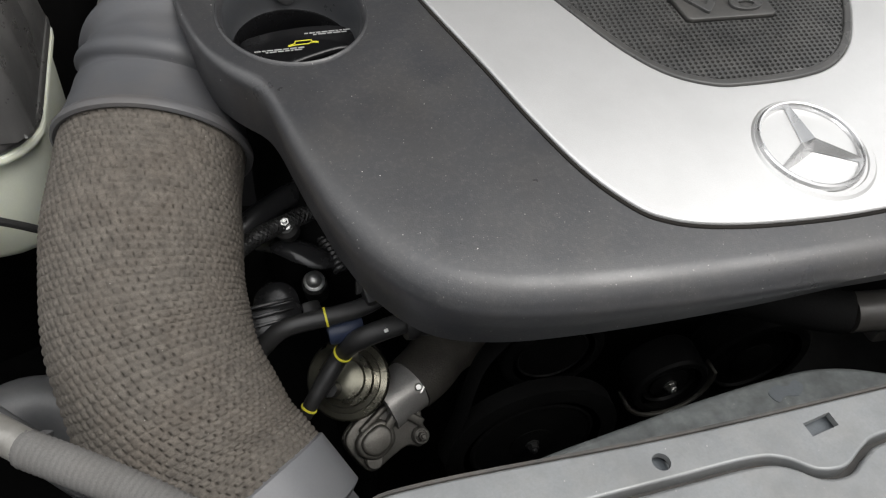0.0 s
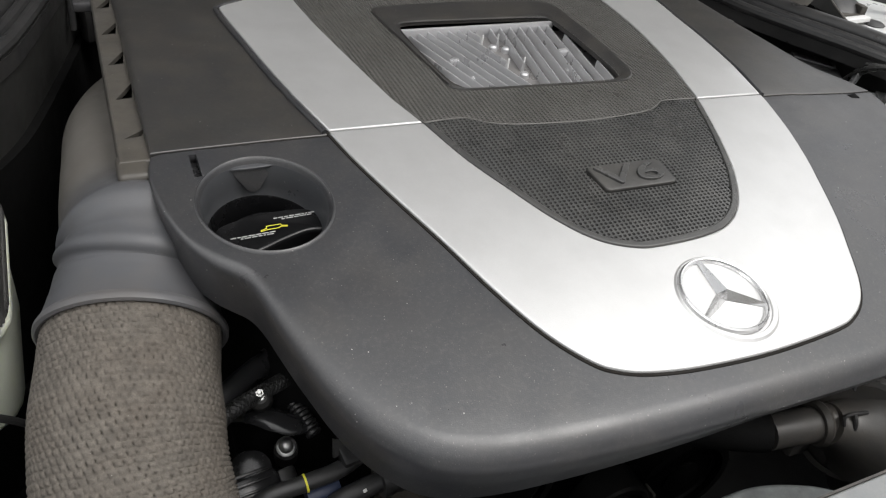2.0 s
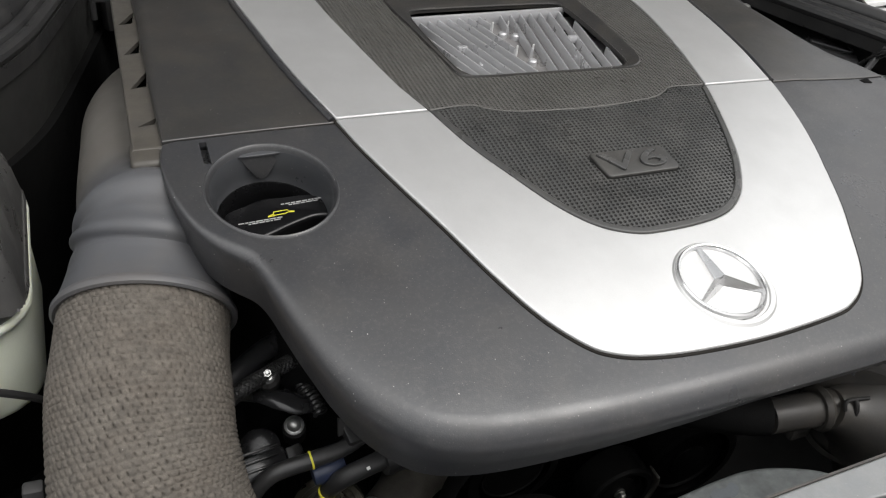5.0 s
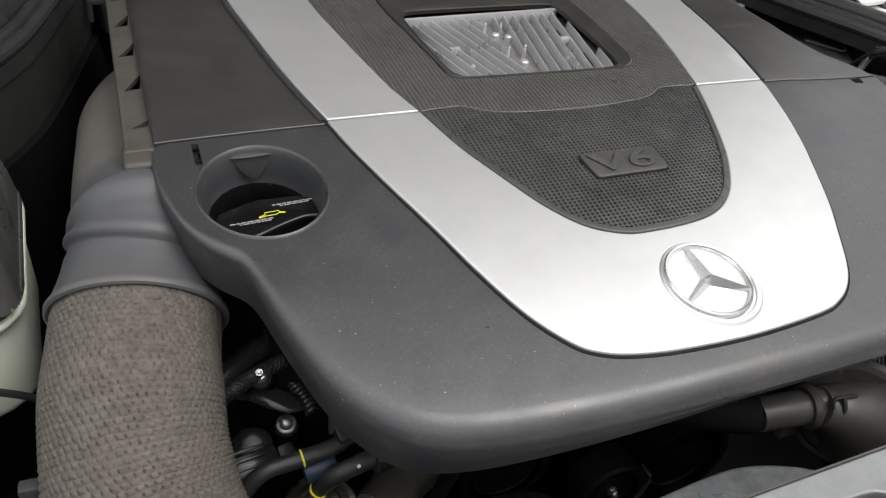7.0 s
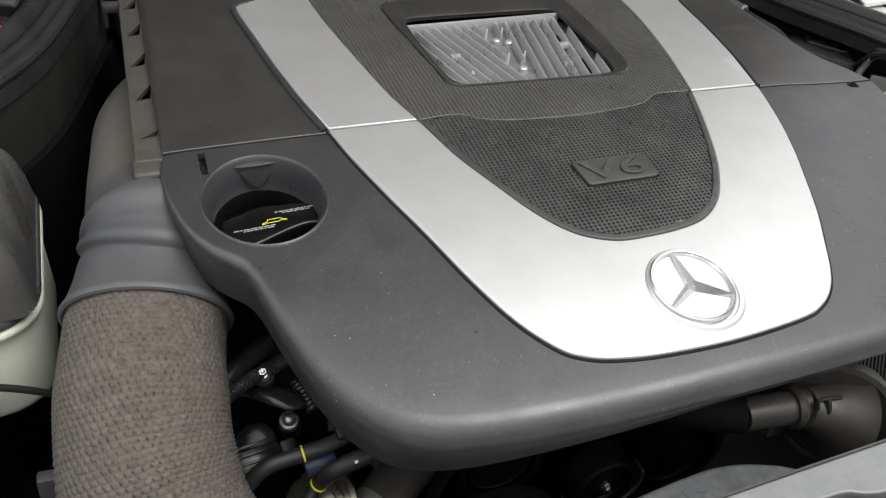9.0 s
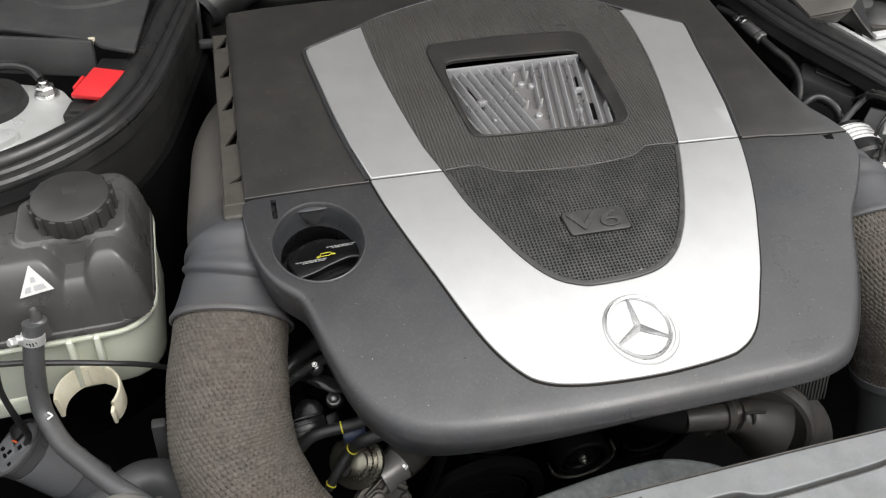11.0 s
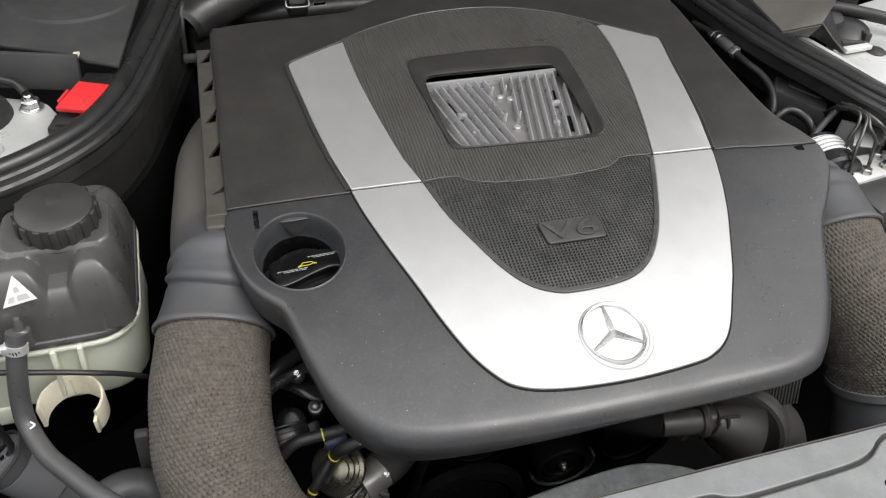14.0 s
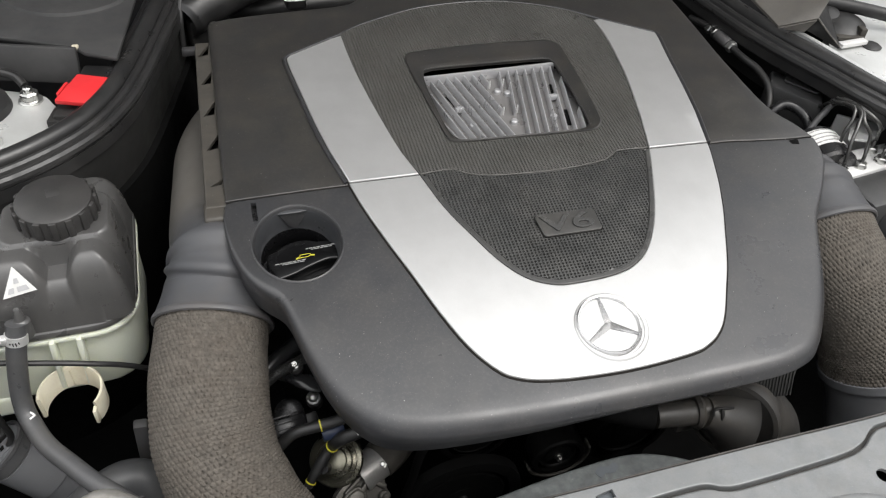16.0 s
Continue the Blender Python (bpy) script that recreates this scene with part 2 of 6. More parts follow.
# ---- materials ----
def surface(name, color, rough=0.5, metal=0.0, spread=0.15, grain=900.0, blotch=14.0, bump=0.15, dust=0.0, dust_color=(0.32, 0.30, 0.27), specks=0.0,
            rough_spread=0.12, grit=0.0, gloss=0.5, through_light=0.0, mottle=0.0, mottle_color=(0.09, 0.078, 0.06), drift=None):
    """A worn surface: base colour with grain and blotches, roughness that varies, fine relief, and loose dust."""
    m = bpy.data.materials.new(name)
    m.use_nodes = True
    nt = m.node_tree
    p = nt.nodes["Principled BSDF"]
    tc = nt.nodes.new("ShaderNodeTexCoord")

    def tex(scale, detail=4.0, rough_=0.6):
        n = nt.nodes.new("ShaderNodeTexNoise")
        n.inputs["Scale"].default_value, n.inputs["Detail"].default_value, n.inputs["Roughness"].default_value = scale, detail, rough_
        nt.links.new(tc.outputs["Object"], n.inputs["Vector"])
        return n.outputs["Fac"]

    def ramp(src, a, b, lo, hi):
        n = nt.nodes.new("ShaderNodeMapRange")
        n.inputs[1].default_value, n.inputs[2].default_value, n.inputs[3].default_value, n.inputs[4].default_value = a, b, lo, hi
        nt.links.new(src, n.inputs[0])
        return n.outputs[0]

    def mix(fac, a, b):
        n = nt.nodes.new("ShaderNodeMix")
        n.data_type = "RGBA"
        for sock, val in ((n.inputs[0], fac), (n.inputs[6], a), (n.inputs[7], b)):
            if isinstance(val, bpy.types.NodeSocket):
                nt.links.new(val, sock)
            else:
                sock.default_value = (*val, 1) if isinstance(val, tuple) else val
        return n.outputs[2]

    big, fine = tex(blotch, 5.0), tex(grain, 2.0)
    dark = tuple(c * (1 - spread) for c in color)
    light = tuple(min(1, c * (1 + spread)) for c in color)
    col = mix(ramp(big, 0.3, 0.7, 0, 1), dark, light)
    col = mix(ramp(fine, 0.35, 0.65, 0.0, 0.35), col, tuple(c * (1 - 1.6 * spread) if spread < 0.5 else c * 0.2 for c in color))
    if dust:
        film = tex(blotch * 2.3, 6.0, 0.7)
        col = mix(ramp(film, 0.42, 0.75, 0.0, dust), col, dust_color)
    if drift:
        y0, y1, tint, most = drift
        sep = nt.nodes.new("ShaderNodeSeparateXYZ")
        nt.links.new(tc.outputs["Object"], sep.inputs[0])
        col = mix(ramp(sep.outputs[1], y0, y1, 0.0, most), col, tint)
    if mottle:
        col = mix(ramp(tex(38.0, 9.0, 0.72), 0.46, 0.66, 0.0, mottle), col, mottle_color)
        col = mix(ramp(tex(110.0, 6.0, 0.7), 0.60, 0.72, 0.0, mottle * 0.6), col, mottle_color)
    if grit:
        col = mix(ramp(tex(420.0, 6.0, 0.75), 0.50, 0.80, 0.0, grit), col, (0.30, 0.28, 0.26))
        col = mix(ramp(tex(1100.0, 2.0, 0.5), 0.69, 0.76, 0.0, 3.2 * grit), col, (0.36, 0.34, 0.31))
        col = mix(ramp(tex(5.0, 4.0, 0.6), 0.52, 0.72, 0.0, 0.35), col, tuple(c * 0.72 for c in color))
    if specks:
        vo = nt.nodes.new("ShaderNodeTexVoronoi")
        vo.inputs["Scale"].default_value = 300.0
        nt.links.new(tc.outputs["Object"], vo.inputs["Vector"])
        near = ramp(vo.outputs["Distance"], 0.05, 0.11, 1.0, 0.0)
        pick = nt.nodes.new("ShaderNodeSeparateColor")
        nt.links.new(vo.outputs["Color"], pick.inputs[0])
        few = ramp(pick.outputs[0], 0.80, 0.99, 0.0, specks)
        mul = nt.nodes.new("ShaderNodeMath")
        mul.operation = "MULTIPLY"
        nt.links.new(near, mul.inputs[0])
        nt.links.new(few, mul.inputs[1])
        col = mix(mul.outputs[0], col, (0.55, 0.53, 0.5))
    nt.links.new(col, p.inputs["Base Color"])
    nt.links.new(ramp(tex(blotch * 3, 5.0), 0.3, 0.7, max(0.03, rough - rough_spread), min(1, rough + rough_spread)), p.inputs["Roughness"])
    p.inputs["Metallic"].default_value = metal
    p.inputs["Specular IOR Level"].default_value = gloss
    if through_light:
        p.inputs["Subsurface Weight"].default_value = through_light
        p.inputs["Subsurface Radius"].default_value = (0.01, 0.01, 0.007)
    if bump:
        b = nt.nodes.new("ShaderNodeBump")
        b.inputs["Strength"].default_value, b.inputs["Distance"].default_value = bump, 0.0006
        nt.links.new(fine, b.inputs["Height"])
        nt.links.new(b.outputs[0], p.inputs["Normal"])
    return m


M_COVER = surface("black_grained_plastic", (0.0305, 0.0315, 0.0350), 0.35, spread=0.12, grain=1400, blotch=7.0, bump=0.12, dust=0.20, dust_color=(0.112, 0.100, 0.086), specks=1.0, rough_spread=0.10, grit=0.12, gloss=0.70, mottle=0.18, mottle_color=(0.066, 0.062, 0.056))
M_SILVER = surface("silver_painted_plastic", (0.605, 0.605, 0.602), 0.43, metal=0.65, spread=0.05, grain=1800, blotch=30, bump=0.14, dust=0.05, dust_color=(0.45, 0.44, 0.42), rough_spread=0.02, grit=0.03)
M_PAD = surface("black_textured_pad", (0.052, 0.052, 0.051), 0.34, spread=0.12, bump=0.05, dust=0.10, specks=0.5)
M_GAP = surface("dusty_shaded_gap", (0.016, 0.0145, 0.013), 0.9, spread=0.2, bump=0.1, gloss=0.15)
M_LETTER = surface("grey_plastic_letters", (0.064, 0.064, 0.063), 0.24, spread=0.1, bump=0.05, dust=0.12)
M_BADGE = surface("grey_plastic_badge", (0.046, 0.045, 0.043), 0.42, spread=0.1, bump=0.05, dust=0.15)
M_FILLER = surface("black_cap_plastic", (0.006, 0.006, 0.0065), 0.24, spread=0.1, bump=0.02, gloss=0.32)
# Lighter, glossier copy of the cover plastic, giving the recess wall its lit look.
M_RECESS = surface("brightened_recess_plastic", (0.047, 0.049, 0.053), 0.36, spread=0.12, bump=0.05, dust=0.15, dust_color=(0.11, 0.10, 0.09), gloss=0.8, specks=0.4)
M_CHROME = surface("bright_chrome", (0.78, 0.78, 0.78), 0.14, metal=1.0, spread=0.03, bump=0.0, rough_spread=0.05)
M_BLACK = surface("black_plastic", (0.013, 0.013, 0.0135), 0.45, spread=0.2, bump=0.1, dust=0.08, gloss=0.38)
M_GLOSS = surface("glossy_black_plastic", (0.021, 0.021, 0.022), 0.27, spread=0.1, bump=0.03)
M_RUBBER = surface("black_rubber", (0.02, 0.02, 0.0205), 0.45, spread=0.2, bump=0.1, dust=0.06)
M_HOSE = surface("grey_rubber_hose", (0.072, 0.073, 0.076), 0.38, spread=0.12, bump=0.08, dust=0.12)
M_DUCT = surface("grey_moulded_plastic", (0.098, 0.098, 0.102), 0.5, spread=0.12, blotch=9, bump=0.08, dust=0.45, dust_color=(0.115, 0.098, 0.082), specks=0.2)
M_KNIT = surface("woven_brown_grey_fabric", (0.108, 0.096, 0.082), 0.9, spread=0.32, grain=1500, blotch=180, bump=0.8, dust=0.12, dust_color=(0.17, 0.155, 0.135), rough_spread=0.05, specks=0.35, mottle=0.12, mottle_color=(0.10, 0.068, 0.045))
M_DUCT_LONG = surface("dusty_grey_duct", (0.068, 0.070, 0.076), 0.55, spread=0.10, blotch=9, bump=0.06, dust=0.25, dust_color=(0.115, 0.100, 0.085), specks=0.3, mottle=0.12, drift=(-0.02, 0.040, (0.118, 0.109, 0.096), 0.85))
M_ALU = surface("cast_aluminium", (0.52, 0.52, 0.51), 0.38, metal=0.85, spread=0.15, grain=600, bump=0.25, dust=0.15)
M_DIRTY = surface("dirty_cast_metal", (0.105, 0.101, 0.091), 0.42, metal=0.5, spread=0.35, bump=0.3, dust=0.5, dust_color=(0.07, 0.062, 0.05), mottle=0.5, mottle_color=(0.035, 0.032, 0.028))
M_NECK = surface("pale_cast_metal", (0.34, 0.335, 0.325), 0.42, metal=0.5, spread=0.2, bump=0.25, dust=0.3)
M_ZINC = surface("yellowed_zinc_steel", (0.25, 0.24, 0.19), 0.30, metal=0.9, spread=0.15, bump=0.1, dust=0.25)
M_STEEL = surface("bright_steel", (0.62, 0.62, 0.6), 0.28, metal=1.0, spread=0.12, bump=0.1, dust=0.1)
M_PAINT = surface("dusty_grey_body_paint", (0.210, 0.218, 0.222), 0.40, metal=0.2, spread=0.12, blotch=22, bump=0.06, dust=0.4, dust_color=(0.27, 0.26, 0.24), specks=0.6, mottle=0.30, mottle_color=(0.105, 0.108, 0.108))
M_TOWER = surface("silver_body_paint", (0.62, 0.63, 0.62), 0.35, metal=0.35, spread=0.06, bump=0.04, dust=0.2)
M_TANK = surface("translucent_greenish_white_plastic", (0.72, 0.75, 0.64), 0.42, spread=0.06, bump=0.03, dust=0.12, dust_color=(0.5, 0.47, 0.36), through_light=0.35)
M_CLIP = surface("yellowed_white_plastic", (0.74, 0.70, 0.56), 0.42, spread=0.10, bump=0.05, dust=0.45, dust_color=(0.40, 0.28, 0.13), through_light=0.15)
M_CAP = surface("black_ribbed_cap_plastic", (0.038, 0.037, 0.0365), 0.42, spread=0.14, bump=0.1, dust=0.20, dust_color=(0.12, 0.11, 0.10))
M_TANKTOP = surface("dusty_black_tank_plastic", (0.076, 0.075, 0.074), 0.33, spread=0.14, bump=0.1, dust=0.30, dust_color=(0.14, 0.133, 0.125), gloss=0.9, specks=0.4)
M_RED = surface("red_plastic", (0.75, 0.035, 0.04), 0.45, spread=0.06, bump=0.03)
M_WHITE = surface("white_sticker_paper", (0.8, 0.8, 0.78), 0.5, spread=0.03, bump=0.0)
M_STICKER_PRINT = surface("faded_grey_print", (0.52, 0.52, 0.53), 0.5, spread=0.1, bump=0.0)
M_PRINT = surface("faded_white_print", (0.36, 0.36, 0.355), 0.5, spread=0.1, bump=0.0)
M_STAIN = surface("dark_stain", (0.105, 0.117, 0.128), 0.5, spread=0.2, bump=0.0)
M_YELLOW = surface("yellow_paint", (0.75, 0.68, 0.06), 0.5, spread=0.08, bump=0.0)
M_BLUE = surface("dark_blue_plastic", (0.025, 0.035, 0.07), 0.45, spread=0.1, bump=0.03)
M_ORANGE = surface("orange_wire", (0.7, 0.12, 0.03), 0.5, spread=0.05, bump=0.0)
# Near-black base puts the bay's deep shade into walls, engine, slots and floors.
M_BLOCK = surface("near_black_depth_fill", (0.007, 0.007, 0.007), 0.7, metal=0.0, spread=0.3, bump=0.3, gloss=0.05)
M_FELT = surface("dark_felt_mat", (0.045, 0.045, 0.047), 0.9, spread=0.2, bump=0.5, gloss=0.15)
M_LINER = surface("dark_grey_panel", (0.030, 0.030, 0.029), 0.5, spread=0.15, bump=0.1, dust=0.12, dust_color=(0.08, 0.075, 0.07), gloss=0.28)
M_COWL = surface("dusty_grey_cowl_plastic", (0.05, 0.05, 0.051), 0.45, spread=0.12, bump=0.1, dust=0.3, dust_color=(0.12, 0.118, 0.112))
M_GROUND = surface("asphalt", (0.055, 0.054, 0.052), 0.85, spread=0.25, grain=300, blotch=2.0, bump=0.6)
M_GRIME = surface("grimy_cast_metal", (0.075, 0.070, 0.062), 0.6, metal=0.2, spread=0.35, bump=0.4, dust=0.3, dust_color=(0.06, 0.055, 0.045), gloss=0.3, mottle=0.4, mottle_color=(0.02, 0.018, 0.016))
# Pulley steel set near-black so the shade under the cover is in its colour.
M_BELT = surface("near_black_pulley_steel", (0.0065, 0.0065, 0.0065), 0.5, spread=0.3, bump=0.15, gloss=0.10)
M_PALE = surface("pale_machined_alloy", (0.72, 0.72, 0.71), 0.45, metal=0.25, spread=0.06, grain=600, bump=0.1, dust=0.12, dust_color=(0.45, 0.44, 0.42))
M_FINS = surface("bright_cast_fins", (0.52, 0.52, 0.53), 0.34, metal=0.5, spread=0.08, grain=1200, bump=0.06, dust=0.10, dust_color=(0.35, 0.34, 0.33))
# Same casting as the fins, darkened for the shade between them.
M_VALLEY = surface("shaded_cast_plate", (0.22, 0.213, 0.21), 0.34, metal=0.2, spread=0.12, grain=900, bump=0.06, dust=0.2, dust_color=(0.22, 0.20, 0.18))
M_FOLD = surface("dusty_brown_grey_sheet", (0.135, 0.128, 0.118), 0.5, metal=0.1, spread=0.15, grain=600, blotch=25, bump=0.06, dust=0.4, dust_color=(0.16, 0.145, 0.125), mottle=0.25, mottle_color=(0.14, 0.12, 0.10))
M_PIPE = surface("dark_coated_steel_pipe", (0.10, 0.10, 0.098), 0.26, metal=0.6, spread=0.1, bump=0.05, dust=0.12, gloss=0.7)
M_PLUMB = surface("dusty_black_coolant_plastic", (0.036, 0.0345, 0.033), 0.5, spread=0.18, bump=0.1, dust=0.25, dust_color=(0.075, 0.066, 0.055), mottle=0.25)
# M_DUCT's plastic lightened for the lit hose ends; also the pump can and face.
M_DUCT_END = surface("brightened_grey_plastic", (0.150, 0.154, 0.163), 0.48, spread=0.10, blotch=9, bump=0.06, dust=0.2, dust_color=(0.13, 0.12, 0.11))
M_LIP = surface("rust_and_shadow_paint", (0.060, 0.057, 0.053), 0.55, spread=0.35, grain=250, blotch=45, bump=0.2, dust=0.5, dust_color=(0.075, 0.058, 0.045))
M_PLATED = surface("bright_plated_band", (0.76, 0.76, 0.75), 0.30, metal=0.55, spread=0.06, bump=0.05)
M_SEAL = surface("shiny_rubber_seal", (0.024, 0.024, 0.0245), 0.37, gloss=0.6, spread=0.25, blotch=18, bump=0.12, dust=0.15, dust_color=(0.085, 0.078, 0.070), mottle=0.08, mottle_color=(0.08, 0.075, 0.068))
M_EMBLEM = surface("silver_emblem_paint", (0.70, 0.70, 0.70), 0.24, metal=0.80, spread=0.03, bump=0.02)
M_SHROUD = surface("stained_grey_shroud", (0.122, 0.131, 0.130), 0.5, metal=0.1, spread=0.45, grain=200, blotch=60, bump=0.1, dust=0.5, dust_color=(0.10, 0.11, 0.115), specks=0.5)
M_SLEEVE = surface("grey_woven_sleeve", (0.125, 0.122, 0.118), 0.8, spread=0.25, grain=1500, bump=0.4, dust=0.3, dust_color=(0.09, 0.08, 0.07), gloss=0.2)
M_BRACE = surface("dull_alloy_pipe", (0.25, 0.245, 0.23), 0.40, mottle=0.6, mottle_color=(0.13, 0.12, 0.10), metal=0.3, spread=0.15, grain=300, blotch=30, bump=0.08, dust=0.4, dust_color=(0.10, 0.09, 0.08), specks=0.3)
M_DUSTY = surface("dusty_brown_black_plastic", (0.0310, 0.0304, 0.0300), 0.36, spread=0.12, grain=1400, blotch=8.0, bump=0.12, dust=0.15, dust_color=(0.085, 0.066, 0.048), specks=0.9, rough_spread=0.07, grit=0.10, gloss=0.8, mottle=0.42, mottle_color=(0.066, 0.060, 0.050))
M_FLANGE = surface("brown_dusted_plastic", (0.060, 0.056, 0.050), 0.5, spread=0.2, grain=1400, blotch=30, bump=0.12, dust=0.4, dust_color=(0.10, 0.088, 0.070), specks=0.5, mottle=0.4, mottle_color=(0.085, 0.075, 0.060))
# Base lighter than M_PAD's, with brown dust mixed in.
M_PAD_REAR = surface("lighter_dusty_pad", (0.084, 0.082, 0.077), 0.38, spread=0.14, bump=0.05, dust=0.14, dust_color=(0.080, 0.065, 0.050), specks=0.35)

# ---- large structure: ground, bay walls, raised bonnet ----
def build_setting():
    g = part("ground", box((0, 0, -0.02), (60, 60, 0.04)), M_GROUND)
    tagged(g, "grey asphalt ground under the car", "ground", kind="structure")
    # Floor and walls close the bay; their near-black colour holds its shade.
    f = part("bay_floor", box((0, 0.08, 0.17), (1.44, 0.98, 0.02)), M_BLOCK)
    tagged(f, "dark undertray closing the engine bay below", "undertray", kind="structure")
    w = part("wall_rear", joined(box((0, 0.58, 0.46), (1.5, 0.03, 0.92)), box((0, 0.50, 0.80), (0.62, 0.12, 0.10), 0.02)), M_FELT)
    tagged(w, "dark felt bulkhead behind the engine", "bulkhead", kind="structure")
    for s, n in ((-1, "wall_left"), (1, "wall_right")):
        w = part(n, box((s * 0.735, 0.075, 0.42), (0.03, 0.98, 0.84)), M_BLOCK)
        tagged(w, "side wall of the engine bay, near-black for shade", "bay wall", kind="structure")
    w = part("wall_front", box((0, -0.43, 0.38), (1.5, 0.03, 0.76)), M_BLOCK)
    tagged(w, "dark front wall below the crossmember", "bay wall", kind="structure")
    b = thing("bonnet", (0, 0.60, 0.92), "raised grey car bonnet with dark lining", "bonnet")
    turn = pose(0, 0.60, 0.925, -64, 0, 0)
    skin = prism([(-0.72, -0.98), (0.72, -0.98), (0.76, 0), (-0.76, 0)], 0.0, 0.02, 0.004, place=turn)
    part("bonnet_skin", skin, M_PAINT, b)
    part("lining", prism([(-0.6, -0.86), (0.6, -0.86), (0.62, -0.08), (-0.62, -0.08)], -0.014, -0.002, 0.004, place=turn), M_FELT, b, "dark felt lining")


build_setting()


# ---- the engine cover ----
FRONT_EDGE = [(-0.2675, -0.0105), (-0.2705, -0.0240), (-0.2697, -0.0450), (-0.2665, -0.0630), (-0.2605, -0.0805), (-0.2530, -0.0925), (-0.2460, -0.1000), (-0.2412, -0.1045), (-0.2378, -0.1095), (-0.2350, -0.1175),
              (-0.2322, -0.1290), (-0.2284, -0.1440), (-0.2245, -0.1570), (-0.2190, -0.1735), (-0.2080, -0.1945), (-0.189, -0.2135), (-0.162, -0.2235), (-0.12, -0.2285), (-0.06, -0.231), (0.0, -0.231), (0.06, -0.2305), (0.115, -0.229),
              (0.144, -0.2235), (0.160, -0.2125), (0.1780, -0.1895), (0.1945, -0.1605), (0.2065, -0.1350), (0.2150, -0.1160), (0.2235, -0.1010), (0.2380, -0.0835), (0.2525, -0.0640), (0.2645, -0.0460),
              (0.2705, -0.028), (0.2715, -0.0145)]
REAR_EDGE = [(0.2715, -0.0125), (0.2665, 0.008), (0.2585, 0.03), (0.2545, 0.06), (0.2555, 0.12), (0.262, 0.2), (0.2665, 0.27), (0.262, 0.284), (0.226, 0.292), (0.17, 0.2966),
             (0.12, 0.302), (0.0995, 0.317), (0.064, 0.333), (0.03, 0.342), (-0.03, 0.342), (-0.064, 0.333), (-0.0995, 0.317), (-0.12, 0.302), (-0.17, 0.2966), (-0.226, 0.291),
             (-0.262, 0.283), (-0.2665, 0.27), (-0.2665, 0.19), (-0.2675, 0.08), (-0.2675, -0.0078)]
OIL = (-0.2176, -0.0575)
WINDOW = [(-0.0815, 0.150), (-0.0790, 0.176), (-0.066, 0.1825), (0.0, 0.1875), (0.066, 0.1855), (0.0815, 0.180), (0.0855, 0.160), (0.0768, 0.050), (0.0735, 0.0350), (0.0660, 0.0275), (0.052, 0.0258),
          (0.0, 0.0268), (-0.055, 0.0285), (-0.0705, 0.0315), (-0.0750, 0.048)]
OPENING = [(-0.0715, 0.124), (-0.0690, 0.143), (-0.0640, 0.1505), (-0.046, 0.1530), (0.014, 0.1535), (0.060, 0.1525), (0.0675, 0.146), (0.069, 0.132), (0.0665, 0.073), (0.0645, 0.042), (0.0600, 0.0325), (0.050, 0.0312), (0.0, 0.0318), (-0.055, 0.0335), (-0.0655, 0.0385), (-0.0695, 0.050), (-0.0715, 0.078)]
V_OUTER = [(-0.1682, -0.0060), (-0.1619, -0.0342), (-0.1512, -0.0697), (-0.1385, -0.1061), (-0.1258, -0.1428), (-0.1125, -0.1724), (-0.0977, -0.1925), (-0.0859, -0.2005), (-0.0688, -0.2055),
           (-0.0403, -0.2088), (0.003, -0.2098), (0.0493, -0.2065), (0.066, -0.202), (0.0785, -0.194), (0.0889, -0.1815), (0.1011, -0.1600), (0.1133, -0.1377), (0.1275, -0.1061),
           (0.1375, -0.0832), (0.1490, -0.0521), (0.1600, -0.0160)]
V_INNER = [(0.1032, -0.0062), (0.0925, -0.0357), (0.0775, -0.0729), (0.0660, -0.0953), (0.0513, -0.1155), (0.0332, -0.1285), (0.0119, -0.1338), (-0.0168, -0.1353),
           (-0.0346, -0.1335), (-0.0539, -0.1238), (-0.0702, -0.1040), (-0.0850, -0.0748), (-0.0985, -0.0435), (-0.1086, -0.0062)]
PAD_SEAM = [(-0.1080, -0.0056), (-0.088, -0.0036), (-0.0777, -0.0050), (-0.066, -0.0120), (-0.0427, -0.0172), (0.007, -0.0195), (0.0513, -0.0155), (0.066, -0.0095), (0.0755, -0.0045), (0.1022, -0.0056)]
PAD_REAR = [(0.1145, 0.0382), (0.1259, 0.0875), (0.1353, 0.1343), (0.1428, 0.1865), (0.1440, 0.2200), (0.1344, 0.2370), (0.1134, 0.2525), (0.0846, 0.2666), (0.0544, 0.2760),
            (0.0221, 0.2800), (-0.0114, 0.2785), (-0.0451, 0.2730), (-0.0795, 0.2601), (-0.1134, 0.2440), (-0.1360, 0.2280), (-0.1348, 0.1690), (-0.1298, 0.1076), (-0.1235, 0.0581), (-0.1182, 0.0259)]


def circle(at, r, n=48):
    a = np.arange(n) * 2 * np.pi / n
    return np.stack([at[0] + r * np.cos(a), at[1] + r * np.sin(a)], 1)


PITCH, FRONT_ROW, REAR_ROW = 0.0030, 0.0027, 0.0020


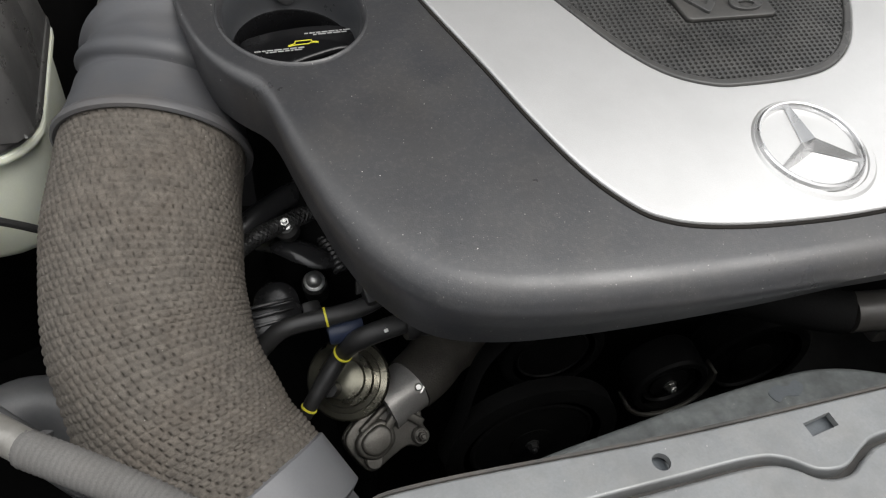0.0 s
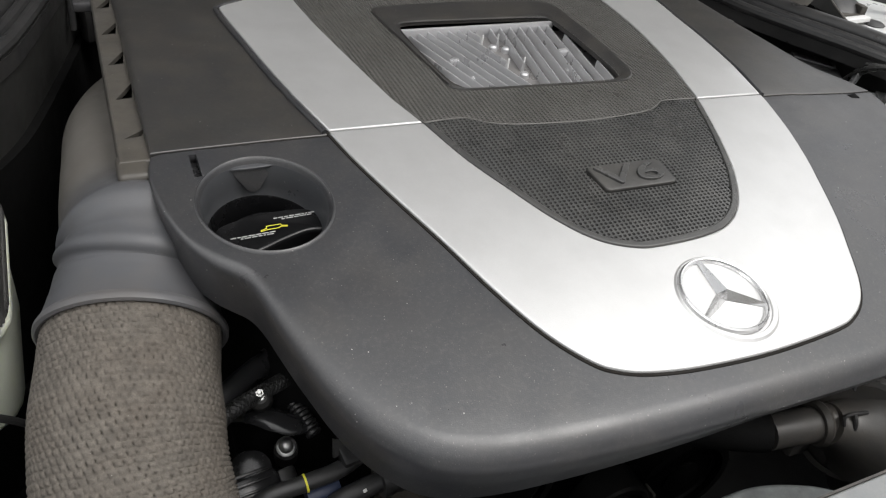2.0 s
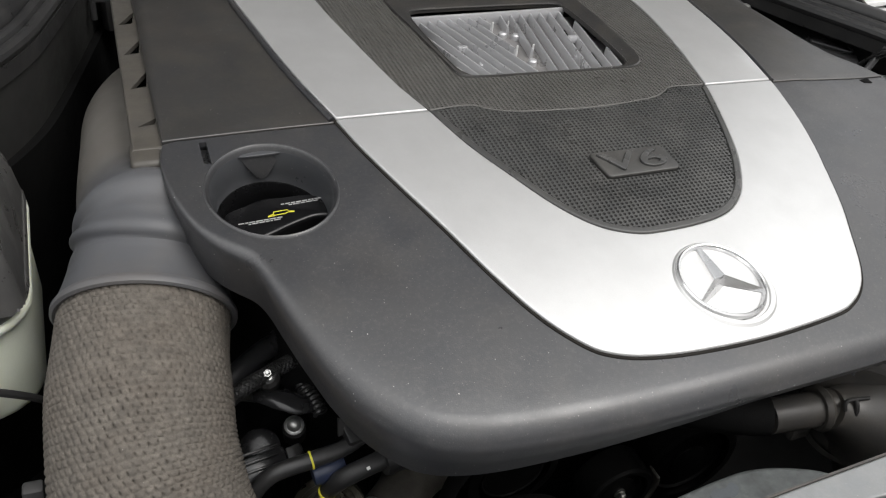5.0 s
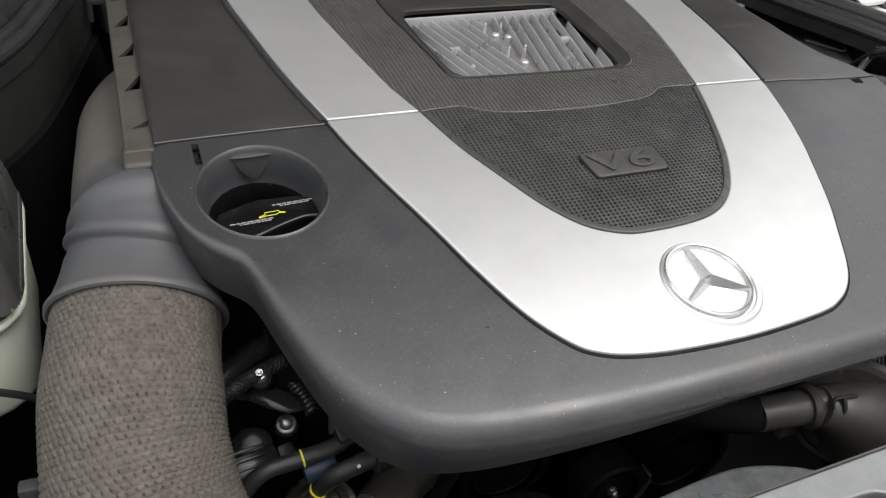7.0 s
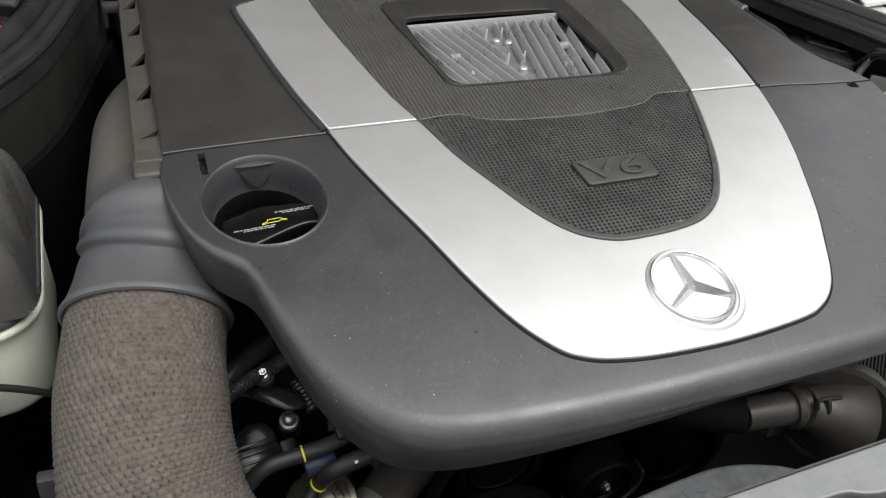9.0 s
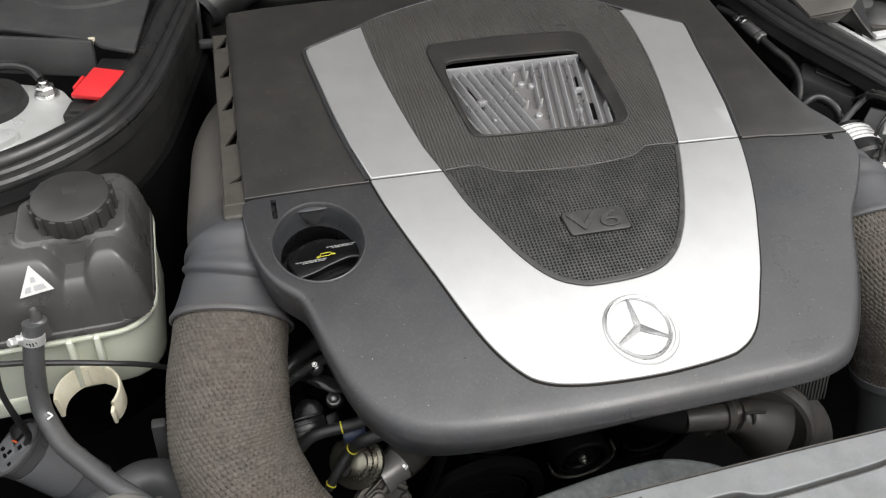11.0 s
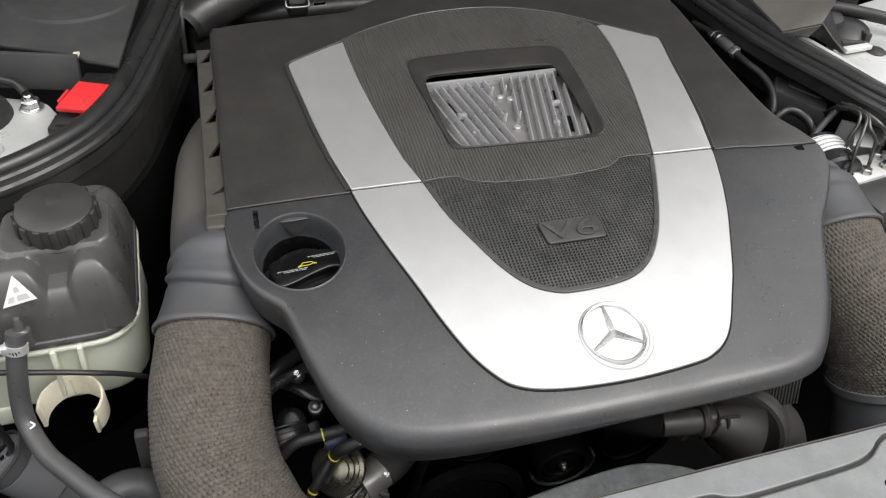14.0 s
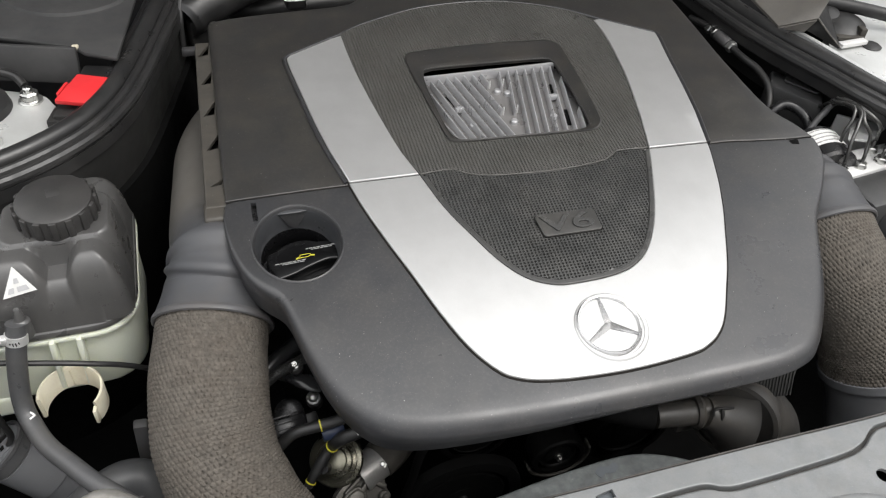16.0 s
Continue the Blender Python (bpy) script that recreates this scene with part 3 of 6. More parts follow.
def pit_field(row, depth):
    """Straight columns and rows of oval pits: the points to fill with, and the relief."""
    def points(lo, hi):
        c = np.arange(math.floor(lo[0] / PITCH), math.ceil(hi[0] / PITCH) + 1)
        r = np.arange(math.floor(lo[1] / row), math.ceil(hi[1] / row) + 1)
        cx, cy = (q.ravel() for q in np.meshgrid(c * PITCH, r * row))
        return np.concatenate([np.stack([cx + rad * 0.36 * PITCH * math.cos(a), cy + rad * 0.40 * row * math.sin(a)], 1) for rad, n in ((0.55, 6), (1.0, 8)) for a in np.arange(n) * 2 * np.pi / n])

    def relief(co):
        x, y = co[:, 0] / PITCH, co[:, 1] / row
        off = np.hypot((x - np.round(x)) / 0.36, (y - np.round(y)) / 0.40)
        return -depth * np.clip((0.98 - off) / 0.40, 0, 1)
    return points, relief


def oval(co):
    """The filler recess is a little longer than wide."""
    co = np.array(co, float)
    co[:, 0] = OIL[0] + 0.955 * (co[:, 0] - OIL[0])
    co[:, 1] = OIL[1] - 0.0010 + 1.07 * (co[:, 1] - OIL[1])
    return co


def build_cover():
    cover = thing("engine_cover", (0, 0.03, 0.78), "black plastic engine cover with silver V trim and textured centre", "engine cover")
    # front shell
    edge = smooth_line(FRONT_EDGE, 7)
    seam = even_line(smooth_line([(0.2715, -0.0145), (0.2469, -0.0140), (0.2073, -0.0108), (0.17, -0.0078), (0.0, -0.0070), (-0.17, -0.0070), (-0.2114, -0.0075), (-0.2538, -0.0088), (-0.2675, -0.0095)], 6), 0.006)
    loop = np.r_[edge, seam[1:-1]]
    k = np.arange(len(loop)) < len(edge)
    ends = np.minimum(np.arange(len(loop)), np.abs(len(edge) - 1 - np.arange(len(loop))))
    fade = np.clip(ends / 20.0, 0, 1)
    front = np.clip((-loop[:, 1] - 0.07) / 0.12, 0, 1)
    rad = np.where(k, 0.0012 + fade * (0.0026 + 0.0072 * front), 0.0005)
    dep = np.where(k, 0.012 + fade * (0.0165 + 0.0085 * front), 0.006)
    dep = dep - np.where(k & (loop[:, 1] < -0.15), 0.0075 * np.clip((loop[:, 0] - 0.086) / 0.006, 0, 1) * np.clip((0.146 - loop[:, 0]) / 0.005, 0, 1), 0)
    dep = dep - np.where(k, 0.0122 * front * np.clip((loop[:, 0] + 0.19) / 0.18, 0, 1), 0)
    und = np.where(k, fade * (0.0022 + 0.0040 * front), 0.0)
    recess_hole = oval(circle(OIL, 0.0368))
    slot = np.array([(-0.2485, -0.0325), (-0.2445, -0.0325), (-0.2445, -0.0125), (-0.2485, -0.0125)])
    part("front_shell", welded(panel(loop, [recess_hole, slot], 0, rad, dep, und, 0.010)), M_COVER, cover)
    part("slot_pocket", box((-0.2465, -0.0225, 0.843), (0.0055, 0.0215, 0.010)), M_GLOSS, cover, "dark rectangular slot")
    # rear shell
    edge = smooth_line(REAR_EDGE, 5)
    back = even_line(smooth_line([(-0.2675, -0.0078), (-0.2538, -0.0070), (-0.2114, -0.0057), (-0.17, -0.0052), (0.0, -0.0050), (0.17, -0.0060), (0.2073, -0.0090), (0.2469, -0.0122), (0.2715, -0.0125)], 6), 0.006)
    loop = np.r_[edge, back[1:-1]]
    k = np.arange(len(loop)) < len(edge)
    ends = np.minimum(np.arange(len(loop)), np.abs(len(edge) - 1 - np.arange(len(loop))))
    fade = np.clip(ends / 10.0, 0, 1)
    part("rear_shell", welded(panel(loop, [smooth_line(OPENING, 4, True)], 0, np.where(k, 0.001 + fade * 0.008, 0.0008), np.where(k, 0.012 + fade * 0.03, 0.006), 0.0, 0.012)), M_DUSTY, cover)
    # silver trim
    outer, inner = smooth_line(V_OUTER, 6), smooth_line(V_INNER, 6)
    part("silver_trim_front", panel(np.r_[outer, [(0.1618, -0.0076)], inner, [(-0.1088, -0.0056), (-0.1680, -0.0056)]], (), 0.0022, 0.0011, 0.004, 0, 0.012), M_SILVER, cover, "silver V-shaped trim")
    left = [(-0.1680, -0.0040), (-0.1092, -0.0040)] + [tuple(q) for q in smooth_line([(-0.1178, 0.0259), (-0.1230, 0.0581), (-0.1290, 0.1076), (-0.1338, 0.1690), (-0.1352, 0.2265)], 5)]
    left += [tuple(q) for q in smooth_line([(-0.1450, 0.2225), (-0.1850, 0.1985), (-0.1925, 0.1930), (-0.1948, 0.1830), (-0.1895, 0.1278), (-0.1845, 0.0814), (-0.1778, 0.0387)], 5)]
    part("silver_trim_side", panel(left, (), 0.0022, 0.0011, 0.004, 0, 0.012), M_SILVER, cover, "silver side trim strip")
    right = [(0.1042, -0.0046), (0.1622, -0.0058)] + [tuple(q) for q in smooth_line([(0.1725, 0.0372), (0.1825, 0.0880), (0.1908, 0.1305), (0.2010, 0.1770), (0.1995, 0.1850), (0.1930, 0.1895), (0.1520, 0.2215)], 5)]
    right += [tuple(q) for q in smooth_line([(0.1448, 0.2200), (0.1435, 0.1865), (0.1362, 0.1343), (0.1268, 0.0875), (0.1153, 0.0382)], 5)]
    part("silver_trim_side", panel(right, (), 0.0022, 0.0011, 0.004, 0, 0.012), M_SILVER, cover, "silver side trim strip")
    # Raised dark strips paint in the shade of the narrow gap round the trim.
    part("trim_gap_strip", panel(inset(ccw(np.r_[outer, [(0.1618, -0.0076)], inner, [(-0.1088, -0.0056), (-0.1680, -0.0056)]]), -0.0014), (), 0.0007, 0.0004, 0.003, 0, 0.02), M_GAP, cover, "dark strip for the shaded gap round the trim")
    for strip in (left, right):
        part("trim_gap_strip", panel(inset(ccw(strip), -0.0014), (), 0.0007, 0.0004, 0.003, 0, 0.02), M_GAP, cover, "dark strip for the shaded gap round the trim")
    # raised lip round the rear trim strips and the pad
    lip = [(-0.1705, -0.0040), (-0.1800, 0.0387), (-0.1868, 0.0814), (-0.1918, 0.1278), (-0.1972, 0.1830), (-0.1948, 0.1945), (-0.1860, 0.2008), (-0.1470, 0.2245), (-0.1372, 0.2300), (-0.1142, 0.2462), (-0.0801, 0.2623), (-0.0455, 0.2752), (-0.0115, 0.2807),
           (0.0223, 0.2822), (0.0549, 0.2782), (0.0854, 0.2688), (0.1146, 0.2545), (0.1365, 0.2385), (0.1535, 0.2235), (0.1945, 0.1915), (0.2018, 0.1862), (0.2035, 0.1765), (0.1932, 0.1300), (0.1848, 0.0875), (0.1748, 0.0367), (0.1645, -0.0060)]
    part("trim_lip", tube([(x, y, float(deck(x, y)) + 0.0006) for x, y in lip], 0.0019, 12, 5), M_COVER, cover, "rounded lip round the trim")
    # textured centre pads, with a plain border
    seam = smooth_line(PAD_SEAM, 5)
    rim = smooth_line(V_INNER, 6)
    loop = np.r_[rim[::-1], seam[1:-1][::-1]]
    by = np.r_[np.full(len(rim), 0.0042), np.full(len(seam) - 2, 0.0002)]
    field = inset(loop, by)
    part("pad_border", panel(np.r_[rim[::-1], field[:len(rim)][::-1]], (), 0.0030, 0.0008, 0.004, 0, 0.02), M_PAD, cover, "smooth black rim of the pad")
    tilt = pose(-0.0022, -0.0790, float(deck(0, -0.079)) + 0.0014, 8.0, 0, 0)
    face = []
    for cx, cy, a0 in ((0.0222, 0.0080, 0), (-0.0236, 0.0082, 90), (-0.0218, -0.0080, 180), (0.0226, -0.0080, 270)):
        face += [(cx + 0.0032 * math.cos(radians(a0 + q)), cy + 0.0032 * math.sin(radians(a0 + q))) for q in range(0, 91, 15)]
    hole = np.array([tuple((tilt @ Vector((x, y, 0)))[:2]) for x, y in inset(face, -0.0006)])
    points, relief = pit_field(FRONT_ROW, 0.0019)
    part("front_pad", panel(field, [ccw(hole)], 0.0022, 0.0004, 0.004, 0, points, relief), M_PAD, cover, "black pitted pad", 30)
    loop = ccw(np.r_[seam[:-1] + (0, 0.0007), [(0.1032, -0.0040)], smooth_line(PAD_REAR, 5)])
    win = smooth_line(WINDOW, 5, True)
    points, relief = pit_field(REAR_ROW, 0.0018)
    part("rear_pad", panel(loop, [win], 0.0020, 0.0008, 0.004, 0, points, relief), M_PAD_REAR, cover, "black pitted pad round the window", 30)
    # window bezel, sloping down to the opening
    w, o = ccw(smooth_line(WINDOW, 8, True)), ccw(smooth_line(OPENING, 10, True))
    w, o = (even_line(np.r_[q, q[:1]], 0.004) for q in (w, o))
    n = 120
    w, o = (np.stack([np.interp(np.linspace(0, 1, n, False), np.linspace(0, 1, len(q)), np.roll(q[:-1], -int(np.argmin(np.abs(np.arctan2(q[:-1, 1] - 0.1, q[:-1, 0]) + 3.0))), 0)[np.r_[0:len(q) - 1, 0], c]) for c in (0, 1)], 1) for q in (w, o))
    rows = []
    for s, dz in ((0, 0.0000), (0, 0.0026), (0.06, 0.0034), (0.16, 0.0032), (0.35, 0.0020), (0.70, 0.0012), (0.94, 0.0006), (1.0, -0.0004), (1.0, -0.0030)):
        xy = w * (1 - s) + o * s
        rows.append(np.c_[xy, deck(xy[:, 0], xy[:, 1]) + dz])
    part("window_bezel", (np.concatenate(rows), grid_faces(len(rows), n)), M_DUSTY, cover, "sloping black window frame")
    lip = [(x, y, float(deck(x, y)) + 0.0002) for x, y in smooth_line(OPENING, 3, True)]
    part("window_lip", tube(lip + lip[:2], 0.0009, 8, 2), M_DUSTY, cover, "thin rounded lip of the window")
    # badge
    badge = part("badge", prism(face, 0.0, 0.0028, 0.0008, place=tilt, segs=3), M_BADGE, cover, "grey V6 badge", 35)
    lean = Matrix(((1, 0.10, 0, 0), (0, 1, 0, 0), (0, 0, 1, 0), (0, 0, 0, 1)))
    part("lettering", lettering("V6", 0.0225, 0.0007, tilt @ pose(-0.0012, -0.0006, 0.0034) @ lean @ Matrix.Diagonal((1.85, 1.0, 1, 1))), M_LETTER, badge, "raised V6 letters")
    # round emblem: a ring with three tapered arms on a shallow round border
    up = pose(-0.0052, -0.1743, float(deck(0, -0.1743)) + 0.0024, 11.8, 0, 0)
    ring = lathe([(0.0222, -0.0004), (0.0226, 0.0014), (0.0233, 0.0025), (0.0240, 0.0027), (0.0248, 0.0020), (0.0255, 0.0)], (0, 0, 0), n=72, cap=False)
    pieces = [([tuple(up @ Vector(p)) for p in ring[0]], ring[1])]
    for a in (90, 210, 330):
        d, s = np.array([math.cos(radians(a)), math.sin(radians(a))]), np.array([-math.sin(radians(a)), math.cos(radians(a))])
        q = [(0, 0, 0.0052), (*(d * 0.0232), 0.0022), (*(s * 0.0031 + d * 0.0018), 0.0), (*(-s * 0.0031 + d * 0.0018), 0.0), (*(s * 0.0011 + d * 0.0232), 0.0), (*(-s * 0.0011 + d * 0.0232), 0.0)]
        pieces.append(([tuple(up @ Vector(p)) for p in q], [(0, 2, 4, 1), (0, 1, 5, 3)]))
    part("round_emblem", joined(*pieces), M_EMBLEM, cover, "raised silver ring emblem with three arms", 20)
    border = lathe([(0.0248, 0.0), (0.0252, 0.0005), (0.0276, 0.0006), (0.0290, -0.0006)], (0, 0, 0), n=72, cap=False)
    part("emblem_border", ([tuple(up @ pose(0.0016, -0.0014, 0) @ Vector(p)) for p in border[0]], border[1]), M_SILVER, cover)
    # filler recess
    z = float(deck(0, OIL[1]))
    nrm = (0.0, -0.125, 1.0)
    for name, profile, mat, label in (
            ("recess_rim", [(0.0374, -0.0010), (0.0367, 0.0002), (0.0360, 0.0004), (0.0353, -0.0002), (0.0346, -0.0014), (0.0339, -0.0030)], M_COVER, "rounded rim of the filler recess"),
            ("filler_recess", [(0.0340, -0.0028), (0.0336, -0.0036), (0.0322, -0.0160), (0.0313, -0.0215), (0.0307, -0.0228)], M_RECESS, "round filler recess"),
            ("recess_ring", [(0.0309, -0.0224), (0.0303, -0.0234), (0.0299, -0.0265), (0.0296, -0.0272), (0.0294, -0.0370)], M_FILLER, "black inner ring of the recess"),
            ("recess_floor", [(0.0302, -0.0290), (0.0300, -0.0440), (0.004, -0.0440)], M_FILLER, "dark floor of the recess")):
        v, q = lathe(profile, (*OIL, z), nrm, 64, cap=False)
        part(name, (oval(v), q), mat, cover, label, 50)
    part("finger_notch", prism([(-0.0115, 0.0), (0.0115, 0.0), (0.0070, -0.0075), (0.0035, -0.0125), (0.0012, -0.0138), (-0.0008, -0.0138), (-0.0030, -0.0125), (-0.0068, -0.0075)], 0, 0.0012, 0.0004, place=pose(OIL[0] + 0.0005, OIL[1] + 0.0352, z - 0.0012, 80, 0, 2)), M_COVER, cover, "recessed finger notch")
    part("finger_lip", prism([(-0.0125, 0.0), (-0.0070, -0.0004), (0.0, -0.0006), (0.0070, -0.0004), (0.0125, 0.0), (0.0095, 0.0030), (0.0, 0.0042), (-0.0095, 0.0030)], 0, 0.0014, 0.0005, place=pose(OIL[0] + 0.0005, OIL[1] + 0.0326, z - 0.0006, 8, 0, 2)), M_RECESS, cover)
    # side flange: a dusty ledge with wedge-shaped pockets
    ledge = [(-0.2835, -0.010), (-0.2655, -0.010), (-0.2655, 0.252), (-0.2810, 0.252)]
    fronts = (0.224, 0.171, 0.118, 0.066, 0.016)
    pockets = [[(-0.2785, y), (-0.2690, y + 0.002), (-0.2668, y + 0.024 if y > 0.02 else y + 0.010)] for y in fronts]
    level = lambda x, y: np.full(len(np.atleast_1d(x)), 0.8510)
    part("side_flange", panel(ledge, [np.array(q) for q in pockets], 0, 0.002, 0.030, 0, 0.03, height=level), M_FLANGE, cover, "dusty moulded side flange")
    # Near-black floors add shade by colour to the shallow pockets.
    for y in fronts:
        part("pocket_floor", box((-0.2735, y + 0.013, 0.8380), (0.016, 0.034, 0.003)), M_BLOCK, cover, "near-black floor of a wedge-shaped pocket")
    part("flange_foot", box((-0.2762, -0.0115, 0.8440), (0.0176, 0.0240, 0.0130), 0.003, segs=3), M_FLANGE, cover, "square flange end")
    part("foot_tab", box((-0.2755, -0.0120, 0.8280), (0.0160, 0.0240, 0.0220), 0.002, segs=3), M_BLACK, cover)
    part("hook", box((-0.286, 0.245, 0.846), (0.016, 0.008, 0.008), 0.002), M_COVER, cover)
    # Flush near-black slab instead of a cut, for the notch's shade.
    part("seam_notch", prism([(0.2450, -0.0200), (0.2520, -0.0215), (0.2545, -0.0140), (0.2435, -0.0150)], 0.8495, 0.8532, 0.0004), M_BLOCK, cover, "near-black slab for the shaded seam notch")
    part("skirt_tab", prism([(-0.0100, 0.0120), (0.0070, 0.0120), (0.0075, -0.0035), (0.0050, -0.0020), (0.0020, 0.0035), (-0.0060, 0.0070)], 0, 0.0016, 0.0004, place=pose(0.0545, -0.2235, 0.7930, 84, 0, 3)), M_COVER, cover, "torn tab under the skirt")
    part("paper_label", box((0.2440, 0.2895, 0.8600), (0.026, 0.010, 0.0006), 0, (0, 0, -8)), M_WHITE, cover, "small white printed label")
    return cover


build_cover()


def build_filler_cap():
    z = float(deck(0, OIL[1])) - 0.0340
    cap = thing("oil_filler_cap", (OIL[0], OIL[1], z - 0.03), "black oil filler cap with a yellow oil can symbol", "filler cap")
    at = (OIL[0] + 0.0038, OIL[1] + 0.0005)
    part("cap_body", lathe([(0.026, -0.008), (0.0284, -0.004), (0.0284, 0.0030), (0.0268, 0.0055)], (*at, z), (0, -0.12, 1), 40), M_FILLER, cap)
    wave = smooth_line([(-0.0255, -0.0145), (-0.012, -0.0130), (0.004, -0.0075), (0.018, -0.0040), (0.0280, -0.0050), (0.0295, 0.002), (0.0240, 0.0135), (0.008, 0.0165), (-0.012, 0.0150), (-0.0265, 0.0105), (-0.0285, 0.0040), (-0.0275, -0.006)], 5, True)
    put = pose(at[0], at[1], z + 0.002, 7, 0, 4)
    part("grip_ridge", prism(wave, 0.0, 0.0125, 0.0020, place=put, segs=3), M_FILLER, cap, "raised grip ridge")
    mark = put @ pose(0.001, 0.0035, 0.0126)
    can = [(-0.0050, -0.0012), (0.0042, -0.0012), (0.0048, 0.0008), (0.0085, 0.0020), (0.0085, 0.0028), (0.0040, 0.0020), (-0.0028, 0.0020), (-0.0046, 0.0010), (-0.0085, 0.0018), (-0.0085, 0.0011), (-0.0052, 0.0002)]
    line = ccw([(-0.85 * x, -0.85 * y) for x, y in can])
    strokes = []
    for p, q in zip(line, np.roll(line, -1, 0)):
        v = box((*((p + q) / 2), 0.0001), (float(np.linalg.norm(q - p)) + 0.0004, 0.00045, 0.0002), 0, (0, 0, math.degrees(math.atan2(q[1] - p[1], q[0] - p[0]))))
        strokes.append(([tuple(mark @ Vector(w)) for w in v[0]], v[1]))
    part("oil_can_symbol", joined(*strokes), M_YELLOW, cap, "yellow oil can symbol")
    # two lines of print on each side that cannot be read
    rng = random.Random(3)
    for x0, y, w in ((0.002, 0.0062, 0.024), (0.006, 0.0048, 0.017), (-0.024, -0.0040, 0.022), (-0.019, -0.0054, 0.017)):
        x = x0
        while x < x0 + w:
            step = rng.uniform(0.0012, 0.0040)
            v = box((x + step / 2, y, 0.0001), (step, 0.0007, 0.0002))
            part("print_bar", ([tuple(mark @ Vector(p)) for p in v[0]], v[1]), M_PRINT, cap)
            x += step + 0.0006


build_filler_cap()


def build_plenum():
    """Finned cast plate seen through the window of the cover."""
    p = thing("intake_manifold", (0.005, 0.10, 0.80), "finned cast aluminium intake manifold under the cover window", "intake manifold")
    z, top = 0.8492, 0.8562
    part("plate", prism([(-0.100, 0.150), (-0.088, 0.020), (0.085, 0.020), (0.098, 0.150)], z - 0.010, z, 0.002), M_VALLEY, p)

    def fin(x0, y0, x1, y1):
        """One cast fin, rounded at its crest, between two points of the plate."""
        d = np.array([x1 - x0, y1 - y0])
        d /= np.linalg.norm(d)
        a = np.array([-d[1], d[0]])
        profile = ((0.0016, z - 0.001), (0.0012, z + 0.002), (0.0009, top - 0.0010), (0.0005, top - 0.0002), (0, top), (-0.0005, top - 0.0002), (-0.0009, top - 0.0010), (-0.0012, z + 0.002), (-0.0016, z - 0.001))
        rows = [(*(np.array((x0, y0)) * (1 - q) + np.array((x1, y1)) * q + a * w), h) for q in np.linspace(0, 1, 7) for w, h in profile]
        n = len(profile)
        part("fin", (np.array(rows), grid_faces(7, n) + [tuple(range(n)), tuple(range(6 * n, 7 * n))[::-1]]), M_FINS, p)

    fin(-0.0700, 0.068, -0.0610, 0.033)
    for i, (start, end) in enumerate(((0.113, 0.033), (0.1335, 0.033), (0.1365, 0.033), (0.1385, 0.033), (0.1400, 0.033), (0.1410, 0.033), (0.1415, 0.077), (0.1415, 0.123))):
        at = lambda y: np.array((-0.0730 + 0.0090 * i + 0.018 * (0.140 - y) / 0.106, y))
        fin(*at(start), *at(end))
    for i, (start, end) in enumerate(((0.1430, 0.116), (0.1430, 0.073), (0.1430, 0.034), (0.1430, 0.034), (0.1435, 0.034), (0.1435, 0.034), (0.1435, 0.034), (0.123, 0.034), (0.069, 0.034))):
        at = lambda y: np.array((0.0100 + 0.0091 * i - 0.0235 * (0.143 - y) / 0.107, y))
        fin(*at(start), *at(end))
    part("rear_rail", box((-0.001, 0.1420, z + 0.0045), (0.142, 0.0030, 0.0105), 0.0010, (0, 0, 2.5)), M_FINS, p)
    for x, y in ((-0.001, 0.114), (0.008, 0.109), (-0.001, 0.062), (-0.041, 0.062), (0.039, 0.064)):
        part("boss", lathe([(0.0036, -0.002), (0.0034, 0.0030), (0.0024, 0.0042)], (x, y, z), n=20), M_FINS, p)
    for x, y in ((-0.048, 0.085), (0.048, 0.091)):
        part("bridge", box((x, y, z + 0.0050), (0.0080, 0.0045, 0.0055), 0.0010, (0, 0, 6)), M_FINS, p)
    for x, y in ((-0.006, 0.123), (0.008, 0.124), (-0.007, 0.077), (0.007, 0.078)):
        part("pin", lathe([(0.0008, 0), (0.0007, 0.0085), (0.0003, 0.0090)], (x, y, z), n=8), M_PALE, p)
    # Near-black slabs on the plate stand in for shaded slots.
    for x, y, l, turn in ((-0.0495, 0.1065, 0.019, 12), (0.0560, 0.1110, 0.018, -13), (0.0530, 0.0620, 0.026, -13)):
        part("cast_slot", box((x, y, z + 0.0002), (0.0042, l, 0.0012), 0.0005, (0, 0, turn)), M_BLOCK, p, "near-black slab for a shaded slot")


build_plenum()

# ---- intake ducts and woven hoses ----
HOSE_LINE = [(-0.2875, -0.066, 0.7905), (-0.2970, -0.112, 0.7690), (-0.2985, -0.155, 0.738), (-0.2835, -0.196, 0.7020), (-0.2585, -0.2320, 0.6790)]

HOSE_LINE_RIGHT = [(0.2700, -0.0690, 0.7935), (0.2692, -0.0880, 0.7855), (0.2725, -0.1093, 0.7720), (0.2880, -0.1345, 0.7440), (0.3030, -0.1540, 0.7130), (0.3075, -0.1680, 0.6880)]


